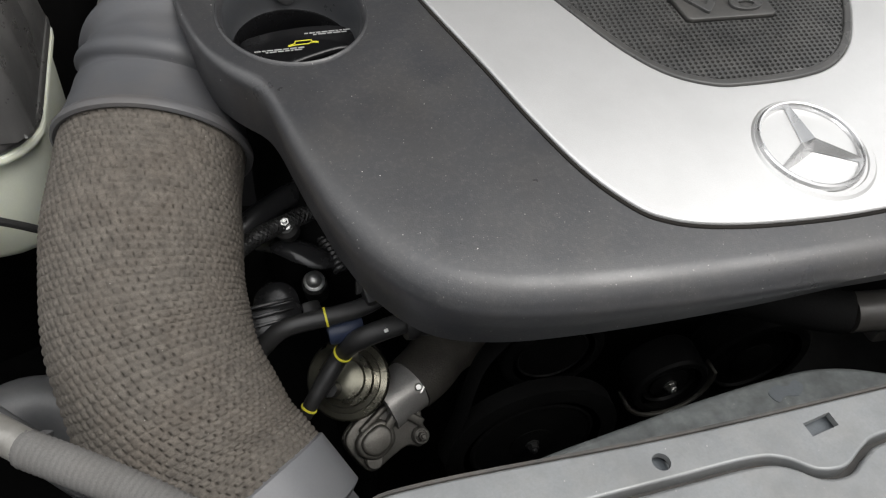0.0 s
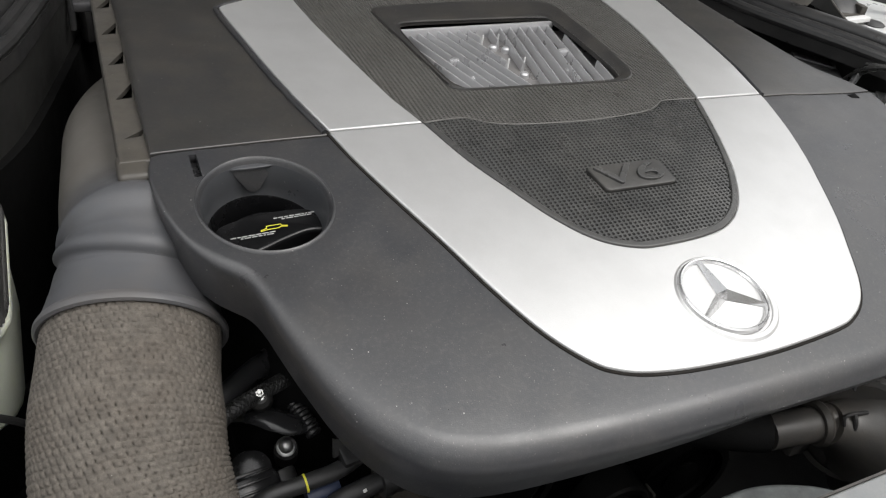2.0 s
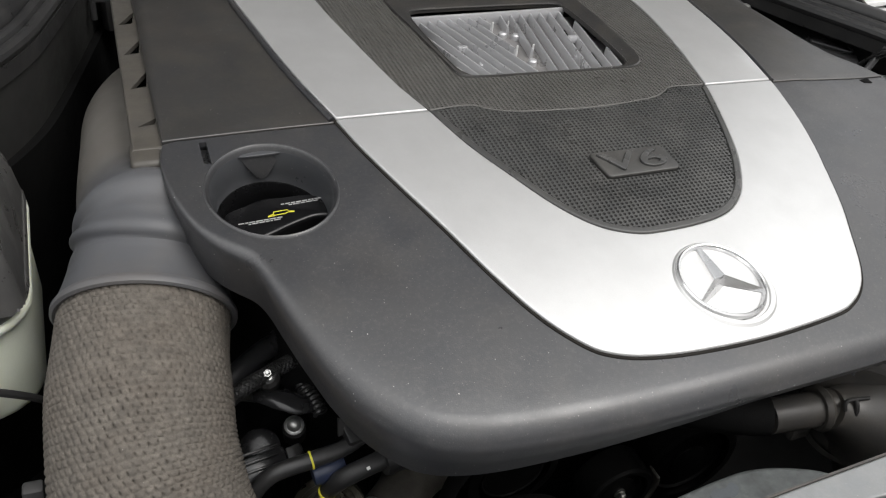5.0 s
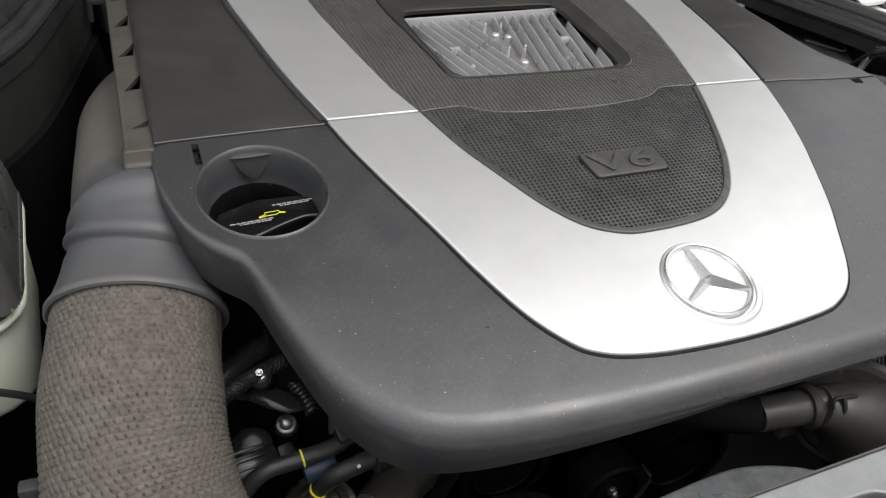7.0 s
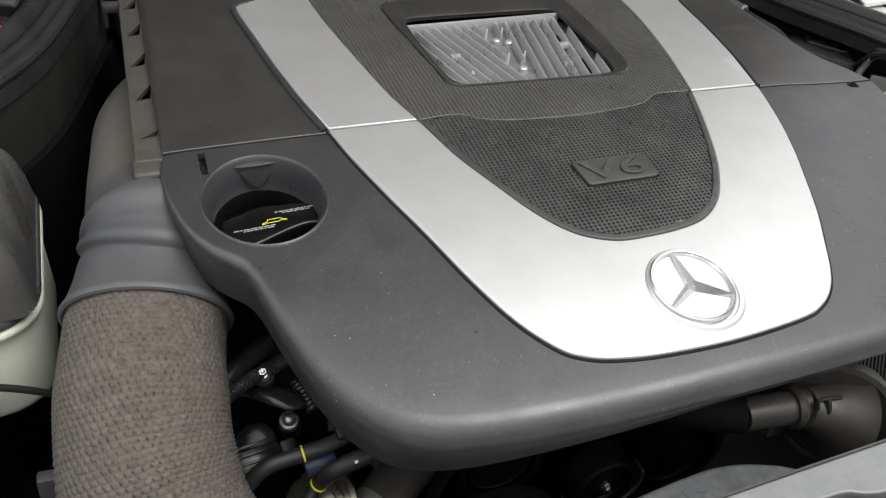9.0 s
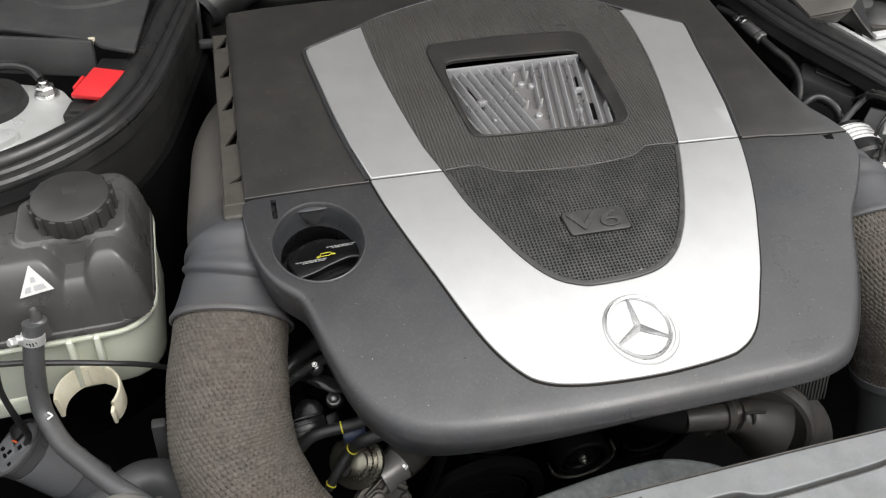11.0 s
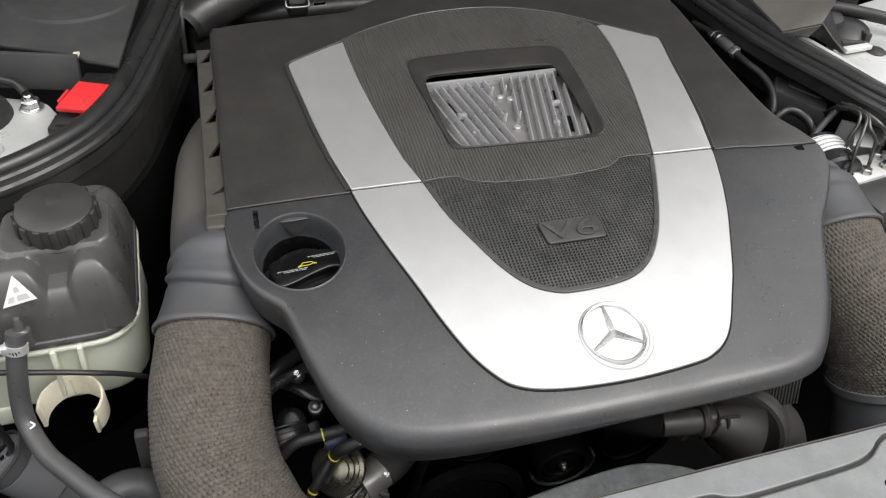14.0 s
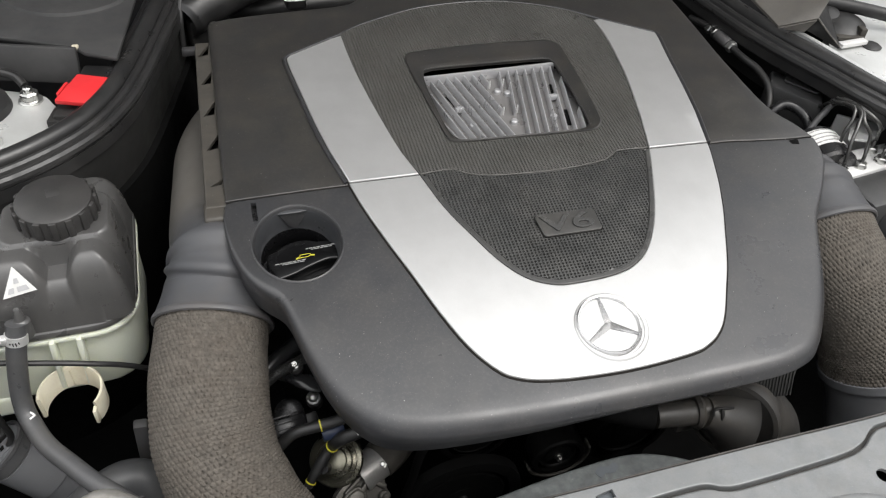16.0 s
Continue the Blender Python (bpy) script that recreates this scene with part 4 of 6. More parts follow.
def knitted(line, r, cols, sub):
    """A knitted tube: flat stitches with narrow leaning slits between them, set over in every other row; the knit is stretched wider towards its far end."""
    line = even_line(smooth_line(line, 24), 0.00062)
    tan, us, vs = frames_along(line)
    m, n = len(line), cols * sub
    along = np.linspace(0, 1, m)
    pitch = np.interp(along, [0, 0.25, 0.7, 1], [0.0028, 0.0030, 0.0038, 0.0041])
    i, j = np.meshgrid(np.arange(m), np.arange(n), indexing="ij")
    a = j * 2 * np.pi / n
    wob = lambda f, g, c: np.sin(along[:, None] * f + 2.1 * np.sin(a * g) + c)
    rows = np.cumsum(0.00062 / pitch)[:, None] + 0.10 * wob(17, 3, 0.0) + 0.07 * wob(41, 11, 1.0) + 1.6 * along[:, None] * (1 + np.cos(a))
    r_id = np.floor(rows).astype(int)
    rng = np.random.RandomState(5)
    tight = rng.uniform(0, 1, (r_id.max() + 2, cols + 3))
    ru = rows - r_id
    col = j / sub + 0.5 * (r_id % 2) + 0.10 * np.sin(r_id * 2.3 + 3 * np.sin(r_id * 0.7)) + 0.30 * (ru - 0.5)
    cell = tight[r_id, np.floor(col).astype(int) % cols]
    u, w = 2 * (col % 1.0) - 1, 2 * ru - 1
    slit = np.exp(-(((1 - np.abs(u)) / 0.21) ** 2)) * np.clip(1.25 - 1.5 * np.abs(w - 0.15), 0, 1) * np.clip(1.5 * cell, 0.3, 1.1) * np.interp(along, [0, 0.35, 0.7], [0.5, 0.75, 1.0])[:, None]
    groove = np.exp(-(((1 - np.abs(w)) / 0.24) ** 2))
    dome = (1 - u * u) * (1 - w * w)
    lift = 0.0013 + 0.0005 * dome - 0.0005 * groove - 0.0022 * slit
    swell = r * (np.interp(along, [0, 0.15, 0.35, 0.6, 0.82, 1], [0.935, 0.965, 0.995, 1.0, 1.06, 1.05]) + 0.008 * np.sin(along * 31.0))
    rad = swell[:, None] + lift
    v = line[:, None] + rad[..., None] * (np.cos(a)[..., None] * us[:, None] + np.sin(a)[..., None] * vs[:, None])
    return v.reshape(-1, 3), grid_faces(m, n)


def duct_skin(path, marks, n=56):
    """A moulded tube along a line; marks: distance along it and radius."""
    line = even_line(smooth_line(path, 12), 0.0009)
    far = np.r_[0, np.cumsum(np.linalg.norm(np.diff(line, axis=0), axis=1))]
    rad = np.interp(far, *zip(*marks))
    rad = np.convolve(np.r_[rad[0], rad, rad[-1]], [0.25, 0.5, 0.25], "valid")
    tan, us, vs = frames_along(line)
    a = np.arange(n) * 2 * np.pi / n
    v = line[:, None] + rad[:, None, None] * (np.cos(a)[None, :, None] * us[:, None] + np.sin(a)[None, :, None] * vs[:, None])
    return v.reshape(-1, 3), grid_faces(len(line), n)


def build_intake(side):
    s = -side
    line = HOSE_LINE if side < 0 else HOSE_LINE_RIGHT
    hose = thing("intake_hose", tuple(line[-1]), "woven brown-grey fabric air intake hose beside the engine cover", "intake hose", "intake hoses")
    part("woven_sleeve", knitted(line, 0.0434, 66 if side < 0 else 76, 10 if side < 0 else 8), M_KNIT, hose, sharp=80)
    for q, r_ in ((0, 0.0412), (-1, 0.0408)):
        c, e = np.array(line[q]), np.array(line[1 if q == 0 else -2])
        part("hem", lathe([(r_ - 0.002, -0.003), (r_ + 0.0015, -0.002), (r_ + 0.0022, 0.0), (r_ + 0.0015, 0.002), (r_ - 0.002, 0.003)], c + (e - c) * (0.10 if q == 0 else 0.25), e - c, 56, cap=False), M_KNIT, hose, "stitched hem of the sleeve")
    end, prev = np.array(line[-1]), np.array(line[-2])
    d = (end - prev) / np.linalg.norm(end - prev)
    duct = thing("air_duct", (line[0][0], 0.1, 0.70), "grey moulded plastic air duct along the engine cover", "air duct", "air ducts")
    a, b = np.array(line[0]), np.array(line[1])
    ax = (a - b) / np.linalg.norm(a - b)
    collar = lathe([(0.0412, -0.006), (0.0436, -0.0122), (0.0452, -0.0128), (0.0466, -0.0118), (0.0467, -0.0095), (0.0458, -0.0078), (0.0446, -0.0062), (0.0430, -0.0030)], a + ax * 0.002, ax, 56, cap=False)
    part("collar", collar, M_DUCT, duct, "flared grey collar")
    if side < 0:
        path = [tuple(a - ax * 0.006), tuple(a + ax * 0.018), tuple(a + ax * 0.045), (-0.2835, 0.02, 0.794), (-0.2810, 0.09, 0.788), (-0.2770, 0.155, 0.780), (-0.2570, 0.215, 0.772), (-0.2120, 0.265, 0.765)]
    else:
        path = [tuple(a - ax * 0.006), tuple(a + ax * 0.018), (0.2725, -0.0375, 0.8010), (0.2725, -0.0210, 0.7960), (0.2690, -0.0040, 0.786), (0.2560, 0.014, 0.770), (0.230, 0.032, 0.75)]
    ribs = ((0.0365, 0.0030), (0.0490, 0.0032)) if side < 0 else ((0.0330, 0.0022), (0.0470, 0.0022))
    marks = [(0, 0.0452), (0.004, 0.0440), (0.010, 0.0424), (0.018, 0.0408), (0.026, 0.0399)]
    for k, h in ribs:
        base = 0.0392 - 0.08 * (k - 0.03)
        marks += [(k - 0.0055, base - 0.0003), (k - 0.0034, base + 0.10 * h), (k - 0.0019, base + 0.85 * h), (k, base + h), (k + 0.0019, base + 0.85 * h), (k + 0.0034, base + 0.10 * h), (k + 0.0055, base - 0.0003)]
    marks += [(0.060, 0.0360), (0.16, 0.0354), (0.36, 0.0335)]
    part("tube", duct_skin(path, marks), M_DUCT_LONG, duct, "ribbed grey duct under brown dust")
    part("lug", box((line[0][0] + s * 0.02, 0.05, 0.8325), (0.004, 0.004, 0.004), 0.001), M_BLACK, duct)
    foot = thing("hose_end_duct", tuple(end + d * 0.08), "grey plastic inlet duct clamped to the hose", "air duct", "hose end ducts")
    part("clamp_ring", lathe([(0.0450, -0.022 if side < 0 else 0.0), (0.0482, -0.020 if side < 0 else 0.001), (0.0480, 0.007 if side < 0 else 0.009), (0.0440, 0.009 if side < 0 else 0.011)], end - d * 0.004, d, 48, cap=False), M_DUCT_END, foot, "grey clamp ring")
    part("inlet", tube([tuple(end), tuple(end + d * 0.04), tuple(end + d * 0.08)], [0.0425, 0.043, 0.050], 32, 6), M_DUCT_END, foot)


build_intake(-1)
build_intake(1)

# ---- front crossmember, brace and radiator shroud ----
def sheet(outline, z, thick, lip=0.0, bevel=0.001, holes=()):
    """A pressed sheet with rounded edges and holes, level at z."""
    flat = lambda x, y: np.full(len(np.atleast_1d(x)), z)
    return panel(outline, [np.array(h) for h in holes], 0, bevel, thick, lip, 0.03, height=flat)


def build_crossmember():
    c = thing("front_crossmember", (0.0, -0.30, 0.70), "dusty grey painted front crossmember with punched holes", "crossmember")
    rear = smooth_line([(-0.30, -0.348), (-0.268, -0.321), (-0.245, -0.291), (-0.225, -0.2715), (-0.20, -0.2665), (-0.10, -0.2675), (0.0, -0.265), (0.10, -0.2625), (0.21, -0.260), (0.34, -0.252), (0.46, -0.218)], 6)
    step = smooth_line([(-0.29, -0.370), (-0.262, -0.340), (-0.235, -0.307), (-0.205, -0.292), (-0.16, -0.2885), (-0.11, -0.2865), (-0.075, -0.2855), (-0.062, -0.2885), (-0.052, -0.2955), (-0.040, -0.2965), (-0.028, -0.2905), (-0.016, -0.2870), (0.03, -0.2850),
                        (0.045, -0.2895), (0.060, -0.2915), (0.105, -0.2895), (0.150, -0.2865), (0.170, -0.2815), (0.185, -0.2725), (0.200, -0.2695), (0.26, -0.2685), (0.36, -0.258), (0.46, -0.232)], 5)
    step = step + np.array([0, 0.0028])
    holes = [circle((-0.1108, -0.2766), 0.0037, 20), np.array([(-0.0458, -0.2795), (-0.0320, -0.2770), (-0.0325, -0.2708), (-0.0463, -0.2733)])]
    part("rear_band", sheet(np.r_[rear, step[::-1]], 0.7725, 0.009, holes=holes, bevel=0.0012), M_PAINT, c)
    lipv = [(x, y + 0.0010, 0.7725 + h) for h in (-0.02, 0.0008) for x, y in rear]
    lipw = [(x, y - 0.0002, 0.7725 + h) for h in (0.0008, -0.02) for x, y in rear]
    part("welded_lip", (np.array(lipv + lipw), grid_faces(4, len(rear), False)), M_LIP, c, "thin rust-stained welded edge")
    for at, sz in (((-0.1126, -0.2770, 0.7655), (0.012, 0.012, 0.003)), ((-0.0390, -0.2752, 0.7665), (0.018, 0.012, 0.003))):
        part("hole_back", box(at, sz), M_STAIN, c)
    front = np.r_[inset(step[::-1], 0)[::-1] - np.array([0, 0.0030]), [(0.46, -0.42), (-0.29, -0.42)]]
    part("front_sheet", sheet(front, 0.7715, 0.004, bevel=0.0015, holes=[circle((0.1690, -0.3060), 0.0055, 20), np.array([(0.195, -0.2985), (0.2085, -0.2965), (0.2080, -0.2905), (0.1945, -0.2925)])]), M_PAINT, c, "grey pressed front sheet")
    # Groove floor in the dark rust paint to paint in the step's shadow.
    part("groove_floor", sheet(np.r_[step + np.array([0, 0.004]), (step - np.array([0, 0.012]))[::-1]], 0.7655, 0.003, bevel=0.0008), M_LIP, c, "darkened floor for the step groove's shadow")
    part("hole_back", box((0.185, -0.300, 0.757), (0.05, 0.03, 0.003)), M_BLOCK, c)
    part("bead", tube([(0.03, -0.335, 0.7705), (0.07, -0.323, 0.7725), (0.12, -0.317, 0.7725), (0.155, -0.323, 0.772), (0.19, -0.343, 0.7705)], 0.004, 10, 8, flat=0.5), M_PAINT, c, "pressed bead")


build_crossmember()


def build_brace():
    b = thing("alloy_pipe", (-0.34, -0.21, 0.74), "dull alloy pipe with a grey woven sleeve over one end", "pipe")
    run = [(-0.405, -0.255, 0.735), (-0.398, -0.222, 0.756), (-0.386, -0.2020, 0.7650), (-0.366, -0.1980, 0.7680), (-0.335, -0.2205, 0.7670), (-0.305, -0.2400, 0.7650), (-0.275, -0.262, 0.760), (-0.25, -0.29, 0.750)]
    part("pipe_body", tube(run[:5], 0.0066, 24, 8), M_BRACE, b, "dull alloy pipe")
    way = even_line(smooth_line([(-0.3405, -0.2170, 0.7670)] + run[4:], 12), 0.0006)
    tan, us, vs = frames_along(way)
    a = np.arange(28) * 2 * np.pi / 28
    i, j = np.meshgrid(np.arange(len(way)), np.arange(28), indexing="ij")
    rad = 0.0071 + 0.00028 * np.sin(i * 2 * np.pi / 4.0 + (j % 2) * 0.8) - 0.0012 * (i < 2)
    v = way[:, None] + rad[..., None] * (np.cos(a)[None, :, None] * us[:, None] + np.sin(a)[None, :, None] * vs[:, None])
    part("woven_sleeve", (v.reshape(-1, 3), grid_faces(len(way), 28)), M_SLEEVE, b, "grey ribbed woven sleeve", 80)
    s = thing("headlamp_bracket", (-0.40, -0.24, 0.72), "pale metal bracket in front of the brace", "bracket")
    part("plate", prism([(-0.44, -0.20), (-0.36, -0.255), (-0.30, -0.31), (-0.44, -0.36)], 0.735, 0.741, 0.002), M_TOWER, s)


build_brace()


def build_shroud():
    s = thing("radiator_shroud", (-0.02, -0.25, 0.60), "dusty grey radiator shroud arch behind the crossmember", "radiator shroud")
    arc = smooth_line([(-0.20, -0.262), (-0.149, -0.2445), (-0.10, -0.2362), (-0.05, -0.2292), (-0.003, -0.2250), (0.020, -0.2262), (0.040, -0.2320), (0.058, -0.2410), (0.075, -0.258)], 6)
    back = np.array([(0.075, -0.285), (-0.20, -0.285)])
    part("arch", sheet(np.r_[arc, back], 0.7300, 0.05, bevel=0.003), M_SHROUD, s)
    part("patch", prism(smooth_line([(-0.0205, -0.2345), (-0.0150, -0.2310), (-0.0090, -0.2325), (-0.0035, -0.2300), (-0.0010, -0.2340), (-0.0060, -0.2385), (-0.0130, -0.2375), (-0.0180, -0.2400)], 5, True), 0.7300, 0.7304), M_STAIN, s, "dark blue stain")


build_shroud()


# ---- coolant tank with its cap, hose and clip ----
def round_rect(x, y, w, h, r):
    pts = []
    for cx, cy, a0 in ((x + w / 2 - r, y + h / 2 - r, 0), (x - w / 2 + r, y + h / 2 - r, 90), (x - w / 2 + r, y - h / 2 + r, 180), (x + w / 2 - r, y - h / 2 + r, 270)):
        pts += [(cx + r * math.cos(radians(a0 + k * 15)), cy + r * math.sin(radians(a0 + k * 15))) for k in range(7)]
    return pts


def build_tank():
    t = thing("coolant_tank", (-0.42, 0.01, 0.66), "coolant expansion tank, black top over a translucent white body", "coolant tank")
    def rise(x, y, x0, x1, y0, y1, top, corner, edge):
        """A moulded block with rounded corners and edges, over the flange."""
        qx, qy = np.abs(x - (x0 + x1) / 2) - (x1 - x0) / 2 + corner, np.abs(y - (y0 + y1) / 2) - (y1 - y0) / 2 + corner
        d = corner - np.hypot(np.maximum(qx, 0), np.maximum(qy, 0)) - np.minimum(np.maximum(qx, qy), 0)
        return 0.7735 + (top - 0.7735) * np.sqrt(np.clip(1 - (1 - np.clip(d / edge, 0, 1)) ** 2, 0, 1))

    def shell(x, y):
        low = rise(x, y, -0.560, -0.3455, -0.0505, 0.097, 0.8150, 0.026, 0.014)
        cells = np.maximum(rise(x, y, -0.3920, -0.3458, -0.0500, 0.020, 0.8335, 0.012, 0.020), rise(x, y, -0.560, -0.3960, -0.0500, 0.020, 0.8335, 0.012, 0.020))
        main = rise(x, y, -0.4385, -0.3458, -0.0225, 0.044, 0.8365, 0.018, 0.008)
        z = np.stack([low, cells, main])
        return np.log(np.exp((z - 0.80) * 1100).sum(0)) / 1100 + 0.80 - 0.0010

    gx, gy = np.meshgrid(np.linspace(-0.5135, -0.3425, 130), np.linspace(-0.0515, 0.099, 116), indexing="ij")
    gz = shell(gx, gy)
    faces = [q for q in grid_faces(130, 116, False) if gz.ravel()[list(q)].max() > 0.7742]
    part("top_shell", (np.stack([gx.ravel(), gy.ravel(), gz.ravel()], 1), faces), M_TANKTOP, t, "dusty black tank top with two front chambers")
    part("seam_flange", prism(round_rect(-0.4295, 0.026, 0.172, 0.160, 0.034), 0.7655, 0.7735, 0.003), M_TANKTOP, t)
    low = part("tank_body", joined(prism(round_rect(-0.4295, 0.026, 0.1728, 0.1612, 0.0345), 0.7600, 0.7650, 0.002), prism(round_rect(-0.4295, 0.028, 0.164, 0.150, 0.034), 0.690, 0.7605, 0.008, segs=3), prism(round_rect(-0.4750, 0.026, 0.050, 0.150, 0.012), 0.674, 0.700, 0.006, segs=3)), M_TANK, t, "translucent greenish white tank body")
    for x in (-0.4120, -0.3920):
        part("rib", box((x, -0.0520, 0.737), (0.0042, 0.012, 0.056), 0.001, (0, 4, 0)), M_TANK, low)
    cap = part("cap", lathe([(0.030, -0.003), (0.0305, 0.0), (0.0290, 0.0015), (0.0290, 0.004), (0.0290, 0.017), (0.0280, 0.0200), (0.0262, 0.0212), (0.004, 0.0214)], (-0.3890, 0.0125, 0.833), (0.0, -0.05, 1), 48), M_CAP, t, "ribbed black screw cap")
    for k in range(16):
        a = radians(360 / 16 * k)
        part("grip", box((-0.3890 + 0.0295 * math.cos(a), 0.0125 + 0.0295 * math.sin(a), 0.8435), (0.0036, 0.0060, 0.0165), 0.0014, (0, 0, math.degrees(a))), M_CAP, cap)
    part("cap_mark", box((-0.3890, 0.0175, 0.8545), (0.010, 0.010, 0.0006), 0.0003, (3, 0, 10)), M_CAP, cap, "embossed square mark")
    # triangle sticker on the sloping front
    peak, left, right = np.array([-0.4203, -0.0365]), np.array([-0.4318, -0.0465]), np.array([-0.4073, -0.0455])

    stuck = np.array([(*q, float(shell(q[:1], q[1:])[0])) for q in (peak, left, right)])
    ab = np.array([(a, b) for a in np.linspace(0, 1, 9) for b in np.linspace(0, 1, 9)])
    spread = [stuck[0] + a * (stuck[1] + b * (stuck[2] - stuck[1]) - stuck[0]) for a, b in ab]
    proud = max(float(shell(q[:1], q[1:2])[0]) - q[2] for q in spread)

    def on_front(a, b, off):
        """A point of the sticker: a down from its peak, b across, off the surface."""
        x, y, z = stuck[0] + a * (stuck[1] + b * (stuck[2] - stuck[1]) - stuck[0])
        return (x, y - 0.7 * off, z + proud + 0.7 * off)

    def patch(a0, a1, b0, b1, off, n=9):
        return np.array([on_front(a, b, off) for a in np.linspace(a0, a1, n) for b in np.linspace(b0, b1, n)]), grid_faces(n, n, False)

    s = part("warning_sticker", patch(0.02, 1, 0, 1, 0.0006), M_WHITE, t, "white triangular warning sticker")
    for a0, a1, b0, b1 in ((0.72, 0.90, 0.14, 0.34), (0.72, 0.90, 0.46, 0.84), (0.42, 0.60, 0.36, 0.62)):
        part("print_bar", patch(a0, a1, b0, b1, 0.0011, 5), M_STICKER_PRINT, s)
    part("spout", lathe([(0.0065, -0.012), (0.0065, 0.002), (0.0042, 0.004), (0.0030, 0.012), (0.0020, 0.014)], (-0.4225, -0.0600, 0.7960), (0, 0.1, 1), 24), M_TANKTOP, t, "small hose spout")
    # open clip ring under the front
    a = np.radians(np.linspace(-40, 188, 44))
    ring = []
    for k in a:
        for r_, z_ in ((0.0218, 0.001), (0.0222, 0.0225), (0.0232, 0.0240), (0.0246, 0.0240), (0.0254, 0.0225), (0.0250, 0.001), (0.0236, 0.0)):
            ring.append((-0.4050 + r_ * math.cos(k), -0.0772 + r_ * math.sin(k), 0.7050 + z_ + 0.0015 * math.sin(k)))
    f = grid_faces(len(a), 7) + [tuple(range(7)), tuple(range(len(ring) - 7, len(ring)))]
    clip = part("clip_ring", (np.array(ring), f), M_CLIP, t, "yellowed open clip ring")
    part("clip_lip", box((-0.3876, -0.0945, 0.7140), (0.0030, 0.0070, 0.016), 0.001, (0, 0, -8)), M_CLIP, clip)
    part("clip_seam", box((-0.4060, -0.0552, 0.7170), (0.0016, 0.0012, 0.022), 0.0004), M_CLIP, clip)
    t.matrix_basis = Matrix.Translation((-0.4262, 0.0155, 0.6630)) @ Matrix.Rotation(radians(2), 4, "Z")


build_tank()


def build_small_hoses():
    h = thing("coolant_hose", (-0.40, -0.10, 0.70), "black rubber coolant hose curving down from the tank", "hose")
    pts = [(-0.4288, -0.0575, 0.803), (-0.4315, -0.0620, 0.790), (-0.4350, -0.0660, 0.776), (-0.4400, -0.0715, 0.750), (-0.4410, -0.0795, 0.731), (-0.4362, -0.0910, 0.7225), (-0.4240, -0.1120, 0.720), (-0.4050, -0.1340, 0.720), (-0.3890, -0.1510, 0.718), (-0.3700, -0.1660, 0.712), (-0.340, -0.188, 0.690), (-0.305, -0.205, 0.650)]
    part("hose_body", tube(pts, 0.0074, 20, 8), M_HOSE, h)
    for up, turn in ((0.0013, -42), (-0.0013, 42)):
        part("arrow_mark", box((-0.4340, -0.0890 + up, 0.7312 + 0.4 * up), (0.0048, 0.0013, 0.0008), 0, (25, 0, turn)), M_WHITE, h, "white arrow mark")
    c = thing("hose_clamp", (-0.4325, -0.0580, 0.782), "bright steel worm-drive hose clamp on the coolant hose", "hose clamp")
    d = np.array([-0.18, -0.24, -0.95])
    part("band", lathe([(0.0070, -0.0038), (0.0082, -0.0038), (0.0082, 0.0038), (0.0070, 0.0038)], (-0.4312, -0.0615, 0.7915), d, 32, cap=False), M_PLATED, c)
    part("screw_housing", box((-0.4395, -0.0640, 0.7930), (0.006, 0.006, 0.0075), 0.0012), M_PLATED, c)
    part("screw", lathe([(0.0036, 0), (0.0036, 0.004), (0.0026, 0.005)], (-0.4425, -0.0655, 0.7940), (-0.6, -0.6, 0.5), 6), M_PLATED, c)
    for k in range(6):
        part("thread_slot", box((-0.4362 + 0.0020 * k, -0.0697 + 0.00042 * (k - 2.5) ** 2, 0.7920), (0.0007, 0.0008, 0.004)), M_BLOCK, c)
    w = thing("cable", (-0.42, -0.062, 0.74), "thin black cable across the front of the tank", "cable")
    part("cable_body", tube([(-0.52, -0.062, 0.775), (-0.450, -0.0625, 0.767), (-0.431, -0.0625, 0.762), (-0.409, -0.0615, 0.755), (-0.386, -0.0600, 0.746), (-0.371, -0.0560, 0.736), (-0.356, -0.050, 0.721), (-0.345, -0.04, 0.70)], 0.0023, 10, 6), M_RUBBER, w)
    w = thing("wiring_sleeve", (-0.47, -0.07, 0.69), "black wiring sleeve hanging beside the tank", "cable")
    part("sleeve", tube([(-0.4640, -0.0620, 0.768), (-0.4705, -0.0620, 0.735), (-0.4700, -0.0630, 0.700), (-0.4700, -0.0600, 0.672), (-0.4780, -0.0540, 0.652)], [0.0018, 0.0022, 0.0026, 0.0028, 0.0026], 12, 6), M_RUBBER, w)
    k = thing("electric_pump", (-0.47, -0.05, 0.54), "black round pump with an open connector face and a galvanised can", "pump")
    ax = np.array([-0.55, 0.08, 0.83])
    ax /= np.linalg.norm(ax)
    face = np.array([-0.4905, -0.0490, 0.6430])
    part("housing", lathe([(0.0225, -0.016), (0.0245, -0.014), (0.0250, -0.004), (0.0262, -0.003), (0.0262, 0.0), (0.0240, 0.0008), (0.0236, -0.004), (0.004, -0.0045)], face, ax, 44, cap=False), M_HOSE, k, "black pump housing")
    part("can", lathe([(0.016, -0.092), (0.0205, -0.088), (0.0215, -0.060), (0.0240, -0.058), (0.0240, -0.016), (0.020, -0.014)], face, ax, 40), M_DUCT_END, k, "galvanised pump can")
    part("contact_face", lathe([(0.0234, -0.0030), (0.0230, -0.0018), (0.003, -0.0014)], face, ax, 40), M_DUCT_END, k, "grey connector face")
    turn = pose(*face, -5, -33, 24)
